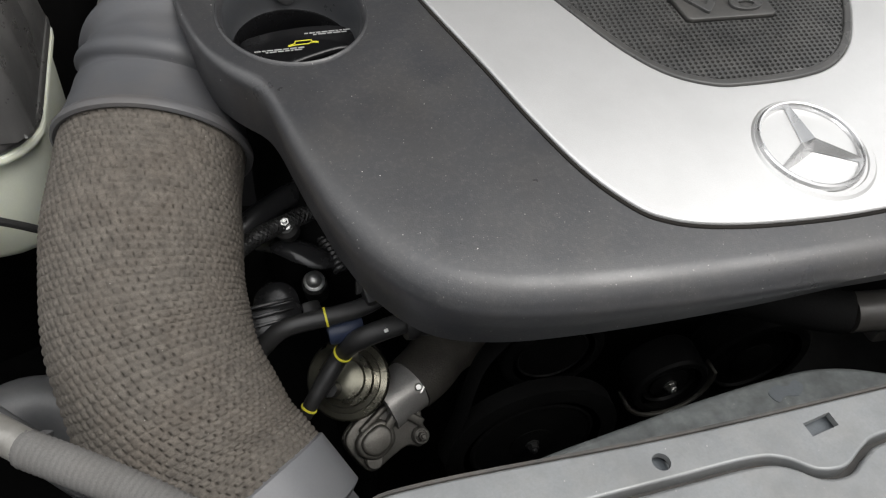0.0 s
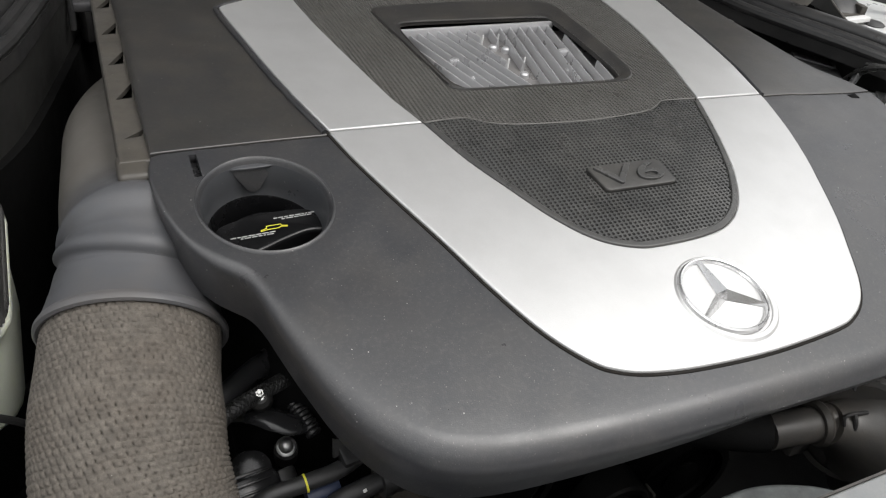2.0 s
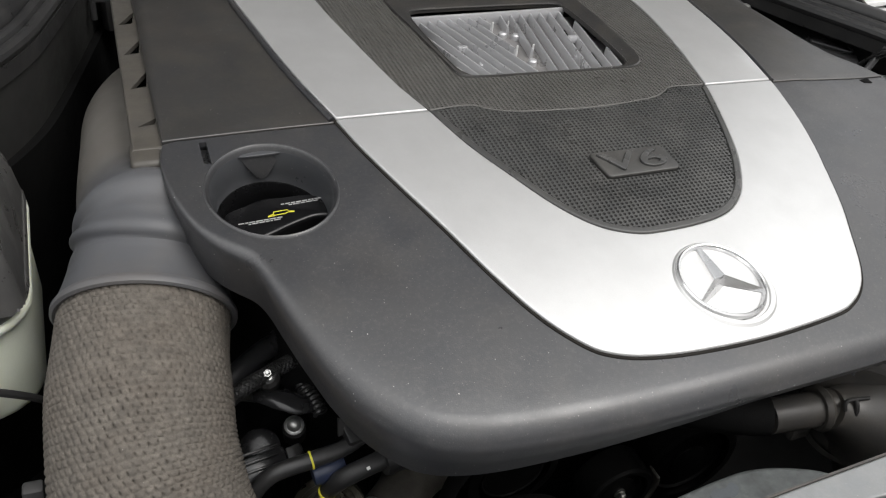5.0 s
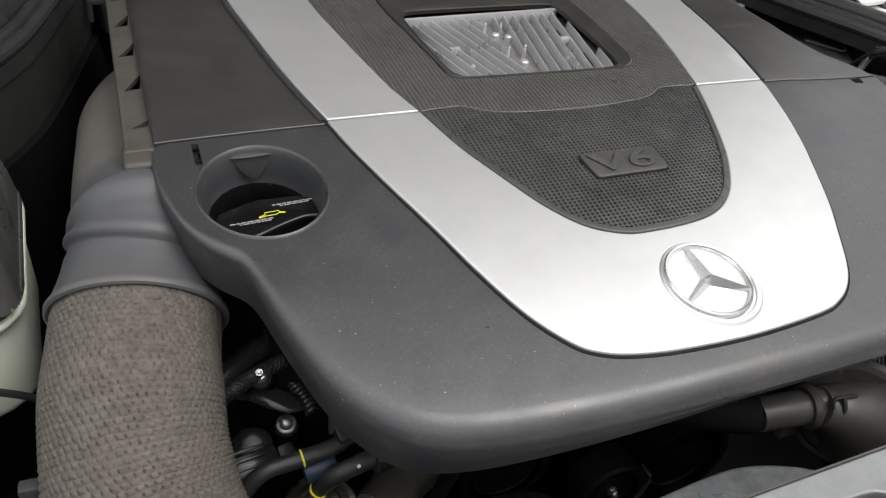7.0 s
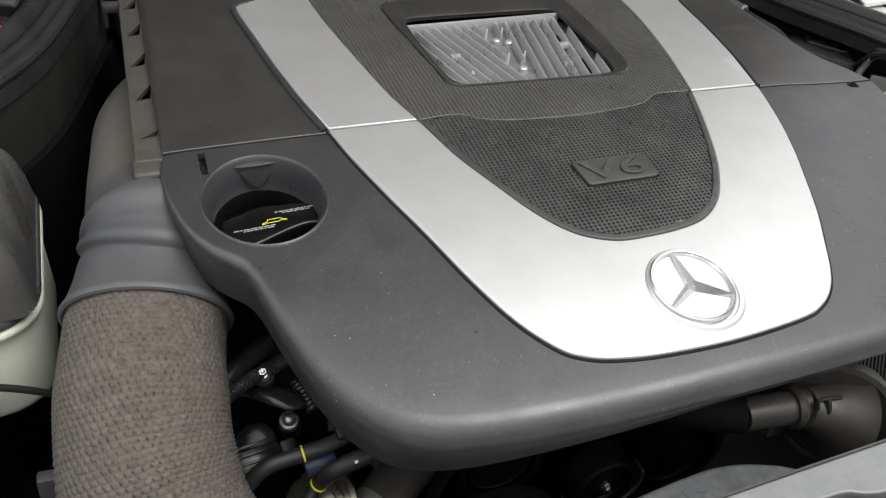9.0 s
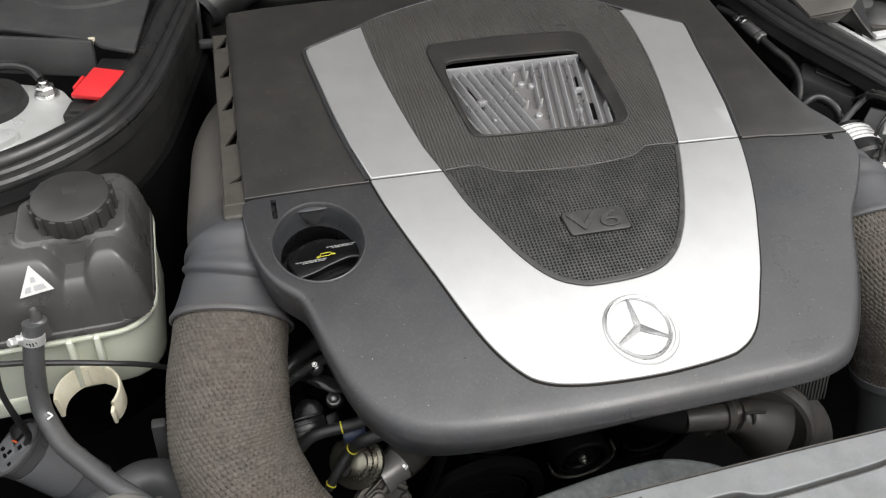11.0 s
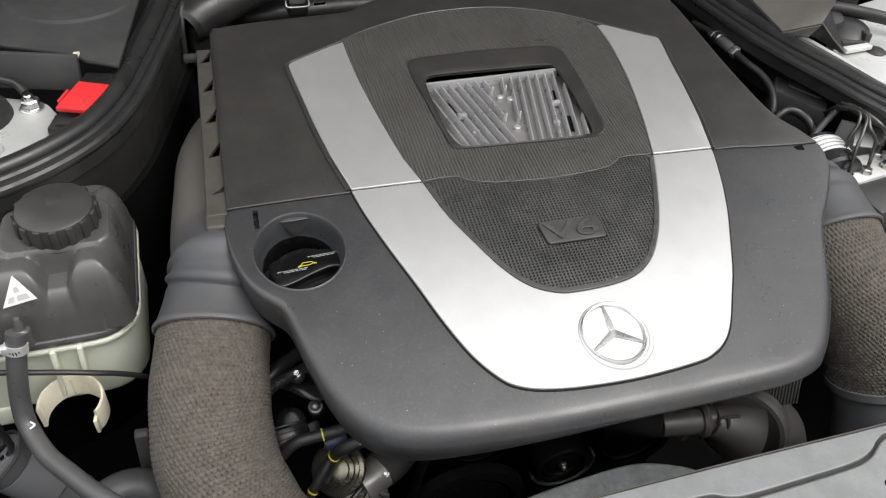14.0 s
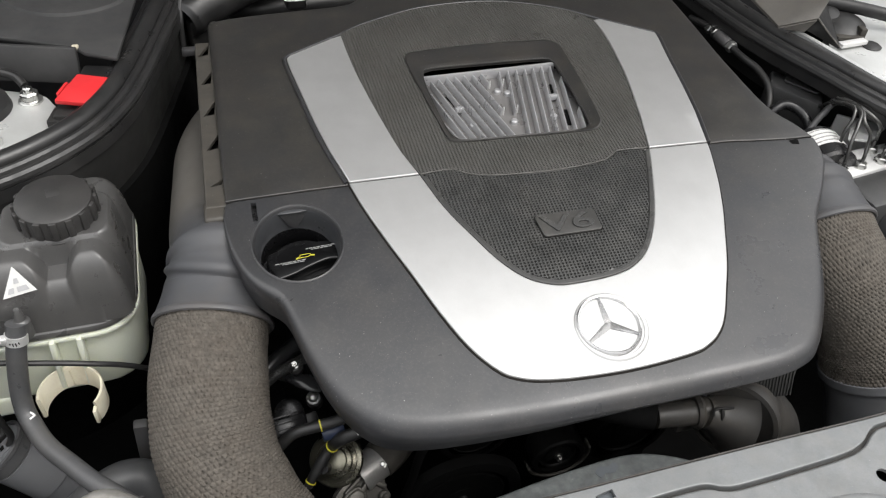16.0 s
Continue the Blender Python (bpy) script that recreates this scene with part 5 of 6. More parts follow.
    for x, y, w, h, up in ((-0.0080, 0.0050, 0.016, 0.022, 0.0010), (0.0080, -0.0075, 0.016, 0.013, 0.0020), (-0.0060, -0.0130, 0.018, 0.008, 0.0005)):
        v = box((x, y, up - 0.002), (w, h, 0.004), 0.0010)
        part("contact_plate", ([tuple(turn @ Vector(q)) for q in v[0]], v[1]), M_DUCT_END, k, "grey contact plate")
    for x, y, w, h in ((-0.0100, 0.0070, 0.003, 0.003), (-0.0050, -0.0020, 0.004, 0.002), (-0.0105, -0.0010, 0.002, 0.004), (0.0060, -0.0080, 0.004, 0.004), (-0.0090, -0.0130, 0.003, 0.003)):
        v = box((x, y, 0.0012), (w, h, 0.0032), 0.0003)
        part("contact_slot", ([tuple(turn @ Vector(q)) for q in v[0]], v[1]), M_BLOCK, k)
    v = box((0.0090, 0.0090, 0.0015), (0.011, 0.016, 0.006), 0.0012)
    part("plug_body", ([tuple(turn @ Vector(q)) for q in v[0]], v[1]), M_BLACK, k, "black connector plug")
    wire = [(0.0030, 0.0020, 0.0040), (0.0050, 0.0000, 0.0052), (0.0065, -0.0030, 0.0040)]
    part("wire", tube([tuple(turn @ Vector(q)) for q in wire], 0.0009, 8, 5), M_ORANGE, k, "orange wire")
    e = thing("pipe_elbow", (-0.37, -0.11, 0.58), "grey plastic pipe elbow under the woven hose", "pipe")
    part("elbow", tube([(-0.445, -0.155, 0.64), (-0.415, -0.120, 0.640), (-0.385, -0.104, 0.640), (-0.362, -0.108, 0.632), (-0.352, -0.125, 0.61)], [0.013, 0.015, 0.017, 0.018, 0.018], 20, 6), M_HOSE, e)
    part("web", box((-0.372, -0.122, 0.615), (0.02, 0.004, 0.05), 0.001, (0, 0, 20)), M_DUCT, e)
    b = thing("support_strut", (-0.355, -0.02, 0.60), "grey upright strut behind the woven hose", "strut")
    part("strut", box((-0.372, -0.062, 0.610), (0.012, 0.010, 0.10), 0.002, (0, 4, 0)), M_DUCT, b)


build_small_hoses()


# ---- rubber seals on the side rails, with the liners below them ----
SEAL_LEFT = [(-0.285, 0.50, 0.850), (-0.300, 0.41, 0.851), (-0.3185, 0.322, 0.851), (-0.3455, 0.212, 0.850), (-0.3620, 0.162, 0.850), (-0.387, 0.120, 0.850), (-0.428, 0.086, 0.849), (-0.475, 0.066, 0.848), (-0.56, 0.05, 0.846)]
SEAL_RIGHT = [(0.298, 0.47, 0.850), (0.310, 0.39, 0.851), (0.321, 0.329, 0.851), (0.340, 0.226, 0.850), (0.354, 0.166, 0.850), (0.378, 0.098, 0.850), (0.394, 0.055, 0.849), (0.425, 0.0, 0.846), (0.48, -0.06, 0.84)]


def swept(line, profile, n=6):
    """A profile (across, up) carried along a level line."""
    l = smooth_line(line, n)
    tan = np.gradient(l, axis=0)
    tan[:, 2] = 0
    tan /= np.linalg.norm(tan, axis=1)[:, None]
    across = np.stack([tan[:, 1], -tan[:, 0], 0 * tan[:, 0]], 1)
    pr = np.array(profile)
    v = l[:, None] + pr[None, :, :1] * across[:, None] + pr[None, :, 1:] * np.array([0, 0, 1.0])
    m = len(pr)
    return v.reshape(-1, 3), grid_faces(len(l), m) + [tuple(range(m)), tuple(range((len(l) - 1) * m, len(l) * m))[::-1]]


def bulb(r, n=12, at=(0, 0), squash=1.0):
    a = np.arange(n) * 2 * np.pi / n
    return [(at[0] + r * math.cos(k), at[1] + squash * r * math.sin(k)) for k in a]


def build_seal(line, side):
    s = thing("bonnet_seal", tuple(line[3]), "black rubber bonnet seal along the side rail", "rubber seal", "bonnet seals")
    part("bulb", swept(line, bulb(0.0082, 14, (0, 0.0045), 0.95)), M_SEAL, s)
    part("middle_lip", swept(line, [(-0.0105 * side * -1 + x, z) for x, z in bulb(0.0046, 10, (0, 0.0005))]), M_SEAL, s)
    part("inner_lip", swept(line, [(-0.0175 * side * -1 + x, z) for x, z in bulb(0.0052, 10, (0, -0.004))]), M_SEAL, s)
    part("outer_lip", swept(line, [(0.014 * side * -1 + x, z) for x, z in bulb(0.0045, 10, (0, -0.002))]), M_SEAL, s)
    part("base_strip", swept(line, [(-0.022, -0.008), (0.020, -0.008), (0.020, -0.020), (-0.022, -0.020)]), M_SEAL, s)
    w = thing("side_liner", (line[3][0], line[3][1], 0.45), "dark dusty plastic liner wall below the seal", "liner", "side liners")
    wall = [(-0.020, -0.018), (0.012, -0.018), (0.010, -0.21), (-0.014, -0.21)] if side < 0 else [(-0.020, -0.018), (-0.034, -0.018), (-0.034, -0.21), (-0.020, -0.21)]
    # Liner split by height: lower wall and skirt near-black to carry its shade.
    upper = [(x, max(z, -0.075)) for x, z in wall]
    part("liner_wall", swept(line, upper), M_LINER, w)
    part("lower_liner", swept(line, [(x * 1.05, z - 0.057) for x, z in wall]), M_BLOCK, w, "lower liner wall, near-black for shade")
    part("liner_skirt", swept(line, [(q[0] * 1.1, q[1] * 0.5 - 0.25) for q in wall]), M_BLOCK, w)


build_seal(SEAL_LEFT, -1)
build_seal(SEAL_RIGHT, 1)


# ---- behind the seals: suspension towers, covers, cowl panels ----
def build_left_shelf():
    t = thing("suspension_tower", (-0.47, 0.15, 0.70), "silver painted suspension tower with a bolted rubber mount", "suspension tower", "suspension towers")
    part("tower_plate", prism(smooth_line([(-0.60, 0.09), (-0.50, 0.085), (-0.44, 0.107), (-0.402, 0.145), (-0.404, 0.166), (-0.412, 0.185), (-0.43, 0.205), (-0.50, 0.225), (-0.60, 0.23)], 5, True), 0.800, 0.838, 0.004), M_TOWER, t)
    part("tower_step", prism(smooth_line([(-0.60, 0.10), (-0.50, 0.098), (-0.452, 0.118), (-0.455, 0.135), (-0.50, 0.128), (-0.60, 0.13)], 5, True), 0.834, 0.844, 0.003), M_TOWER, t)
    part("mount", lathe([(0.036, 0), (0.034, 0.008), (0.022, 0.013), (0.014, 0.026), (0.010, 0.028)], (-0.482, 0.182, 0.837), (0, 0, 1), 32), M_RUBBER, t, "black rubber mount")
    part("stud_nut", hex_bolt((-0.4315, 0.190, 0.838), (0, 0, 1), 0.015), M_STEEL, t, "bright steel nut")
    part("cable_over", tube([(-0.53, 0.205, 0.852), (-0.47, 0.212, 0.858), (-0.445, 0.208, 0.856), (-0.435, 0.198, 0.850)], 0.004, 10, 6), M_RUBBER, t)
    r = thing("terminal_cover", (-0.385, 0.175, 0.84), "bright red plastic battery terminal cover", "terminal cover")
    put = pose(-0.3800, 0.1690, 0.8520, 2, 2, -8)
    part("lid", prism([(-0.0215, -0.019), (0.016, -0.024), (0.024, 0.0175), (-0.010, 0.0235)], 0.003, 0.008, 0.0014, place=put), M_RED, r)
    part("hinge", box((-0.3990, 0.176, 0.856), (0.003, 0.020, 0.004), 0.001, (0, 0, -20)), M_RED, r)
    b = thing("fuse_housing", (-0.375, 0.17, 0.80), "black plastic terminal housing under the red cover", "housing")
    part("housing_base", box((-0.378, 0.172, 0.8345), (0.05, 0.065, 0.030), 0.003, (0, 0, -8)), M_BLACK, b)
    part("housing_front", box((-0.3960, 0.1500, 0.8360), (0.030, 0.024, 0.020), 0.002, (0, 0, -14)), M_BLACK, b)
    part("socket", box((-0.3960, 0.1490, 0.8465), (0.010, 0.008, 0.002), 0.0008, (0, 0, -14)), M_GLOSS, b)
    part("housing_block", box((-0.368, 0.200, 0.842), (0.036, 0.026, 0.03), 0.003, (0, 0, -12)), M_BLACK, b)
    part("housing_ridge", box((-0.356, 0.196, 0.854), (0.012, 0.014, 0.010), 0.002, (0, 0, -12)), M_GLOSS, b)
    c = thing("cowl_panel", (-0.46, 0.33, 0.80), "dusty dark grey cowl panel behind the tower", "cowl panel", "cowl panels")
    part("upright", box((-0.475, 0.243, 0.853), (0.18, 0.006, 0.036), 0.002, (-10, 0, -14)), M_COWL, c)
    part("shelf", prism([(-0.60, 0.283), (-0.467, 0.262), (-0.389, 0.229), (-0.380, 0.217), (-0.350, 0.202), (-0.331, 0.354), (-0.318, 0.48), (-0.60, 0.50)], 0.864, 0.869, 0.002), M_COWL, c)
    part("clip", box((-0.388, 0.228, 0.868), (0.006, 0.004, 0.006), 0.001), M_CLIP, c)
    part("disc", lathe([(0.07, 0), (0.068, 0.004), (0.06, 0.005)], (-0.400, 0.36, 0.868), (0, 0, 1), 40), M_COWL, c, "pale round pressing")
    part("gasket", tube([(-0.53, 0.247, 0.846), (-0.45, 0.236, 0.846), (-0.40, 0.226, 0.846)], 0.004, 8, 5), M_RUBBER, c)


build_left_shelf()


def build_right_shelf():
    t = thing("suspension_tower", (0.45, 0.12, 0.70), "silver painted suspension tower with bolts beside the brake pipes", "suspension tower", "suspension towers")
    part("tower_plate", prism(smooth_line([(0.400, 0.115), (0.43, 0.06), (0.62, 0.0), (0.66, 0.26), (0.52, 0.26), (0.45, 0.20), (0.415, 0.155)], 5, True), 0.800, 0.840, 0.004), M_TOWER, t)
    part("mount", lathe([(0.022, 0), (0.026, 0.004), (0.025, 0.009), (0.016, 0.014), (0.005, 0.015)], (0.457, 0.191, 0.840), (-0.1, -0.2, 1), 32), M_RUBBER, t, "black rubber mount")
    part("mount_cap", lathe([(0.015, 0), (0.017, 0.005), (0.013, 0.011), (0.004, 0.013)], (0.441, 0.206, 0.848), (-0.1, -0.2, 1), 28), M_RUBBER, t, "black rubber cap")
    part("tower_bracket", joined(box((0.4505, 0.1680, 0.8435), (0.034, 0.010, 0.005), 0.0012, (0, 0, -8)), box((0.4660, 0.1700, 0.8480), (0.008, 0.012, 0.012), 0.0015, (0, 0, -8))), M_GRIME, t, "grimy brown bracket")
    part("bar", box((0.442, 0.1520, 0.8455), (0.038, 0.009, 0.005), 0.001, (0, 0, 6)), M_PALE, t)
    part("plug", lathe([(0.0105, 0), (0.0115, 0.0015), (0.0085, 0.0035), (0.0030, 0.0036)], (0.469, 0.150, 0.8395), (0, 0, 1), 28), M_RUBBER, t, "black rubber plug")
    part("cable_over", tube([(0.415, 0.232, 0.858), (0.440, 0.222, 0.862), (0.470, 0.206, 0.862), (0.515, 0.180, 0.858), (0.56, 0.15, 0.850)], 0.0075, 14, 6), M_RUBBER, t, "black cable")
    part("relay_box", box((0.468, 0.262, 0.862), (0.070, 0.050, 0.030), 0.003, (0, 0, -20)), M_BLACK, t, "black relay box")
    for k in range(3):
        part("relay_strap", box((0.462 + 0.014 * k, 0.2400 - 0.006 * k, 0.8785), (0.003, 0.030, 0.003), 0.0008, (0, 0, -20)), M_STEEL, t, "bright metal strap")
    c = thing("cowl_panel", (0.40, 0.25, 0.80), "dusty brown-grey folded sheet panel beside the suspension tower", "cowl panel", "cowl panels")
    pb, pc, pd, pe = (0.349, 0.171, 0.864), (0.383, 0.167, 0.859), (0.3855, 0.1580, 0.8775), (0.405, 0.172, 0.900)
    fold = np.array([pb, pc, pd, pe, (0.470, 0.43, 0.930), (0.350, 0.45, 0.885)])
    tri = [(0, 1, 2), (0, 2, 3), (0, 3, 4), (0, 4, 5)]
    rim = [(i, (i + 1) % 6, 6 + (i + 1) % 6, 6 + i) for i in range(6)]
    part("folded_sheet", (np.r_[fold, fold - np.array((0, 0, 0.003))], tri + [tuple(6 + i for i in q[::-1]) for q in tri] + rim), M_FOLD, c)
    # Flap of the same sheet in black, its underside shade put into the colour.
    flap = np.array([pc, (0.415, 0.142, 0.846), (0.416, 0.141, 0.849), pd, (0.470, 0.30, 0.885), (0.470, 0.30, 0.846)])
    part("flap", joined((flap, [(0, 1, 2, 3)]), (flap + np.array((0.0005, 0.002, 0)), [(3, 2, 1, 0), (1, 2, 4, 5), (2, 3, 4)])), M_BLACK, c, "folded flap, black for its underside shade")
    part("flap_edge", tube([pd, (0.401, 0.150, 0.862), (0.416, 0.141, 0.8485)], 0.0009, 8, 4), M_FOLD, c, "pale folded edge")
    part("rail", swept([(0.372, 0.182, 0.851), (0.382, 0.163, 0.851), (0.402, 0.107, 0.849), (0.418, 0.066, 0.847), (0.45, 0.012, 0.844)], [(-0.003, -0.02), (0.003, -0.02), (0.003, 0.004), (-0.003, 0.004)]), M_TOWER, c, "pale rail edge")
    a = thing("brake_hydraulic_unit", (0.38, 0.01, 0.70), "aluminium brake hydraulic block with bent steel pipes and label", "hydraulic unit")
    part("block", prism([(0.318, 0.020), (0.330, -0.018), (0.425, -0.002), (0.420, 0.030)], 0.745, 0.796, 0.002), M_PALE, a)
    at, axis = (0.3330, 0.047, 0.786), (-0.05, -1, -0.05)
    part("motor", lathe([(0.030, 0), (0.0335, 0.003), (0.0335, 0.043), (0.031, 0.046)], at, axis, 40), M_GLOSS, a, "black motor body")
    lab = lathe([(0.0339, 0.008), (0.0339, 0.030)], at, axis, 72, cap=False)
    keep = [f for k, f in enumerate(lab[1]) if np.mean([lab[0][i][2] for i in f]) > 0.8020]
    sticker = part("paper_label", (lab[0], keep), M_WHITE, a, "white printed label")
    for k in range(6):
        for m in range(4):
            ang = -0.55 + 0.19 * k
            c = np.array(at) + np.array(axis) * (0.0110 + 0.0054 * m) + 0.0341 * np.array([math.sin(ang), 0, math.cos(ang)])
            part("print_bar", box(tuple(c), (0.0055, 0.0013, 0.0004), 0, (0, math.degrees(ang), 0)), M_PRINT, sticker)
    part("control_box", box((0.394, -0.030, 0.764), (0.120, 0.046, 0.062), 0.006, (0, 0, 9)), M_COWL, a, "black electronics housing")
    lid = part("housing_lid", box((0.402, -0.052, 0.766), (0.090, 0.060, 0.030), 0.004, (0, 0, 9)), M_DUCT, a, "grey housing lid")
    part("screw", hex_bolt((0.392, -0.040, 0.781), (0, 0, 1), 0.006), M_GLOSS, lid)
    part("bracket", joined(prism([(0.366, 0.030), (0.398, 0.067), (0.424, 0.042), (0.388, 0.022)], 0.805, 0.808, 0.001), box((0.405, 0.060, 0.776), (0.05, 0.004, 0.06), 0.001, (0, 0, -38))), M_PALE, a, "pale sheet bracket")
    pipes = [((0.343, 0.016), [(0.344, 0.019, 0.826), (0.351, 0.023, 0.839), (0.356, 0.034, 0.846), (0.353, 0.056, 0.838), (0.362, 0.080, 0.815)]),
             ((0.337, -0.005), [(0.340, 0.002, 0.826), (0.349, 0.012, 0.839), (0.359, 0.027, 0.846), (0.357, 0.052, 0.838), (0.366, 0.078, 0.815)]),
             ((0.362, -0.002), [(0.364, 0.003, 0.818), (0.365, 0.007, 0.829), (0.358, 0.014, 0.840), (0.362, 0.030, 0.846), (0.358, 0.06, 0.840)]),
             ((0.392, 0.020), [(0.388, 0.017, 0.816), (0.379, 0.012, 0.833), (0.369, 0.016, 0.843), (0.362, 0.034, 0.846), (0.364, 0.060, 0.838), (0.375, 0.085, 0.815)]),
             ((0.390, 0.002), [(0.394, 0.006, 0.812), (0.398, 0.010, 0.828), (0.400, 0.022, 0.840), (0.395, 0.05, 0.842)]),
             ((0.412, 0.018), [(0.414, 0.02, 0.815), (0.412, 0.025, 0.832), (0.405, 0.04, 0.842), (0.395, 0.07, 0.84)])]
    for (x, y), way in pipes:
        part("pipe_nut", joined(lathe([(0.0058, -0.001), (0.0058, 0.005), (0.0048, 0.006)], (x, y, 0.796), (0, 0, 1), 6), lathe([(0.0066, -0.001), (0.0066, 0.0012)], (x, y, 0.796), (0, 0, 1), 20)), M_STEEL, a)
        part("brake_pipe", tube([(x, y, 0.798), (x, y + 0.0005, 0.808)] + way, 0.0019, 12, 8), M_PIPE, a, "dark bent steel pipe")
    p = thing("air_conditioning_line", (0.34, 0.20, 0.78), "dark refrigerant line with bright metal fittings", "pipe")
    part("line_body", tube([(0.306, 0.275, 0.824), (0.313, 0.251, 0.826), (0.316, 0.229, 0.826), (0.317, 0.200, 0.826), (0.321, 0.174, 0.824), (0.328, 0.155, 0.821), (0.330, 0.132, 0.814), (0.324, 0.112, 0.800), (0.315, 0.100, 0.77)], 0.0040, 14, 6), M_RUBBER, p)
    part("fitting", lathe([(0.0056, 0), (0.0066, 0.002), (0.0066, 0.022), (0.0056, 0.024)], (0.3155, 0.227, 0.826), (0.08, -1, 0), 20), M_DUCT, p, "dull crimped sleeve")
    part("fitting", lathe([(0.0058, 0), (0.0068, 0.0015), (0.0068, 0.005), (0.0056, 0.006)], (0.3150, 0.234, 0.826), (0.08, -1, 0), 24), M_STEEL, p, "bright steel ring")
    part("fitting", lathe([(0.0056, 0), (0.0064, 0.001), (0.0064, 0.007), (0.005, 0.008)], (0.3140, 0.246, 0.826), (0.08, -1, 0), 6), M_STEEL, p, "bright hexagon fitting")
    part("fitting", lathe([(0.0058, 0), (0.0070, 0.0012), (0.0070, 0.007), (0.0056, 0.008)], (0.3172, 0.202, 0.826), (0.08, -1, 0), 6), M_ALU, p, "bright end ring")
    k = thing("vacuum_box", (0.38, 0.14, 0.74), "black plastic box under the bonnet seal", "box")
    part("box_body", prism([(0.330, 0.130), (0.352, 0.160), (0.385, 0.105), (0.366, 0.080)], 0.765, 0.816, 0.004), M_COWL, k)
    part("box_lid", prism([(0.350, 0.132), (0.364, 0.150), (0.388, 0.122), (0.372, 0.102)], 0.812, 0.818, 0.0025), M_COWL, k, "dusty grey lid")
    part("lid_edge", tube([(0.350, 0.131, 0.8185), (0.360, 0.116, 0.8185), (0.372, 0.101, 0.8185), (0.380, 0.111, 0.8185)], 0.0012, 8, 6), M_COWL, k, "worn lid edge")
    part("strap", tube([(0.378, 0.085, 0.80), (0.372, 0.076, 0.824), (0.362, 0.066, 0.828), (0.345, 0.058, 0.818), (0.322, 0.042, 0.812), (0.304, 0.026, 0.80)], 0.0032, 10, 6), M_HOSE, k, "thin grey hose")
    h = thing("vacuum_hose", (0.33, 0.05, 0.74), "black hose looping beside the engine cover", "hose")
    part("hose_body", tube([(0.300, 0.092, 0.78), (0.314, 0.094, 0.803), (0.328, 0.096, 0.811), (0.340, 0.088, 0.810), (0.346, 0.072, 0.803), (0.348, 0.055, 0.78)], 0.0052, 16, 6), M_GLOSS, h)
    s = thing("splash_guard", (0.28, 0.06, 0.80), "thin grey plastic guard beside the cover edge", "guard")
    part("guard_sheet", prism([(0.263, 0.088), (0.270, 0.094), (0.300, 0.020), (0.302, -0.008), (0.285, -0.012), (0.268, 0.02)], 0.818, 0.821, 0.0008), M_DUCT, s)


build_right_shelf()

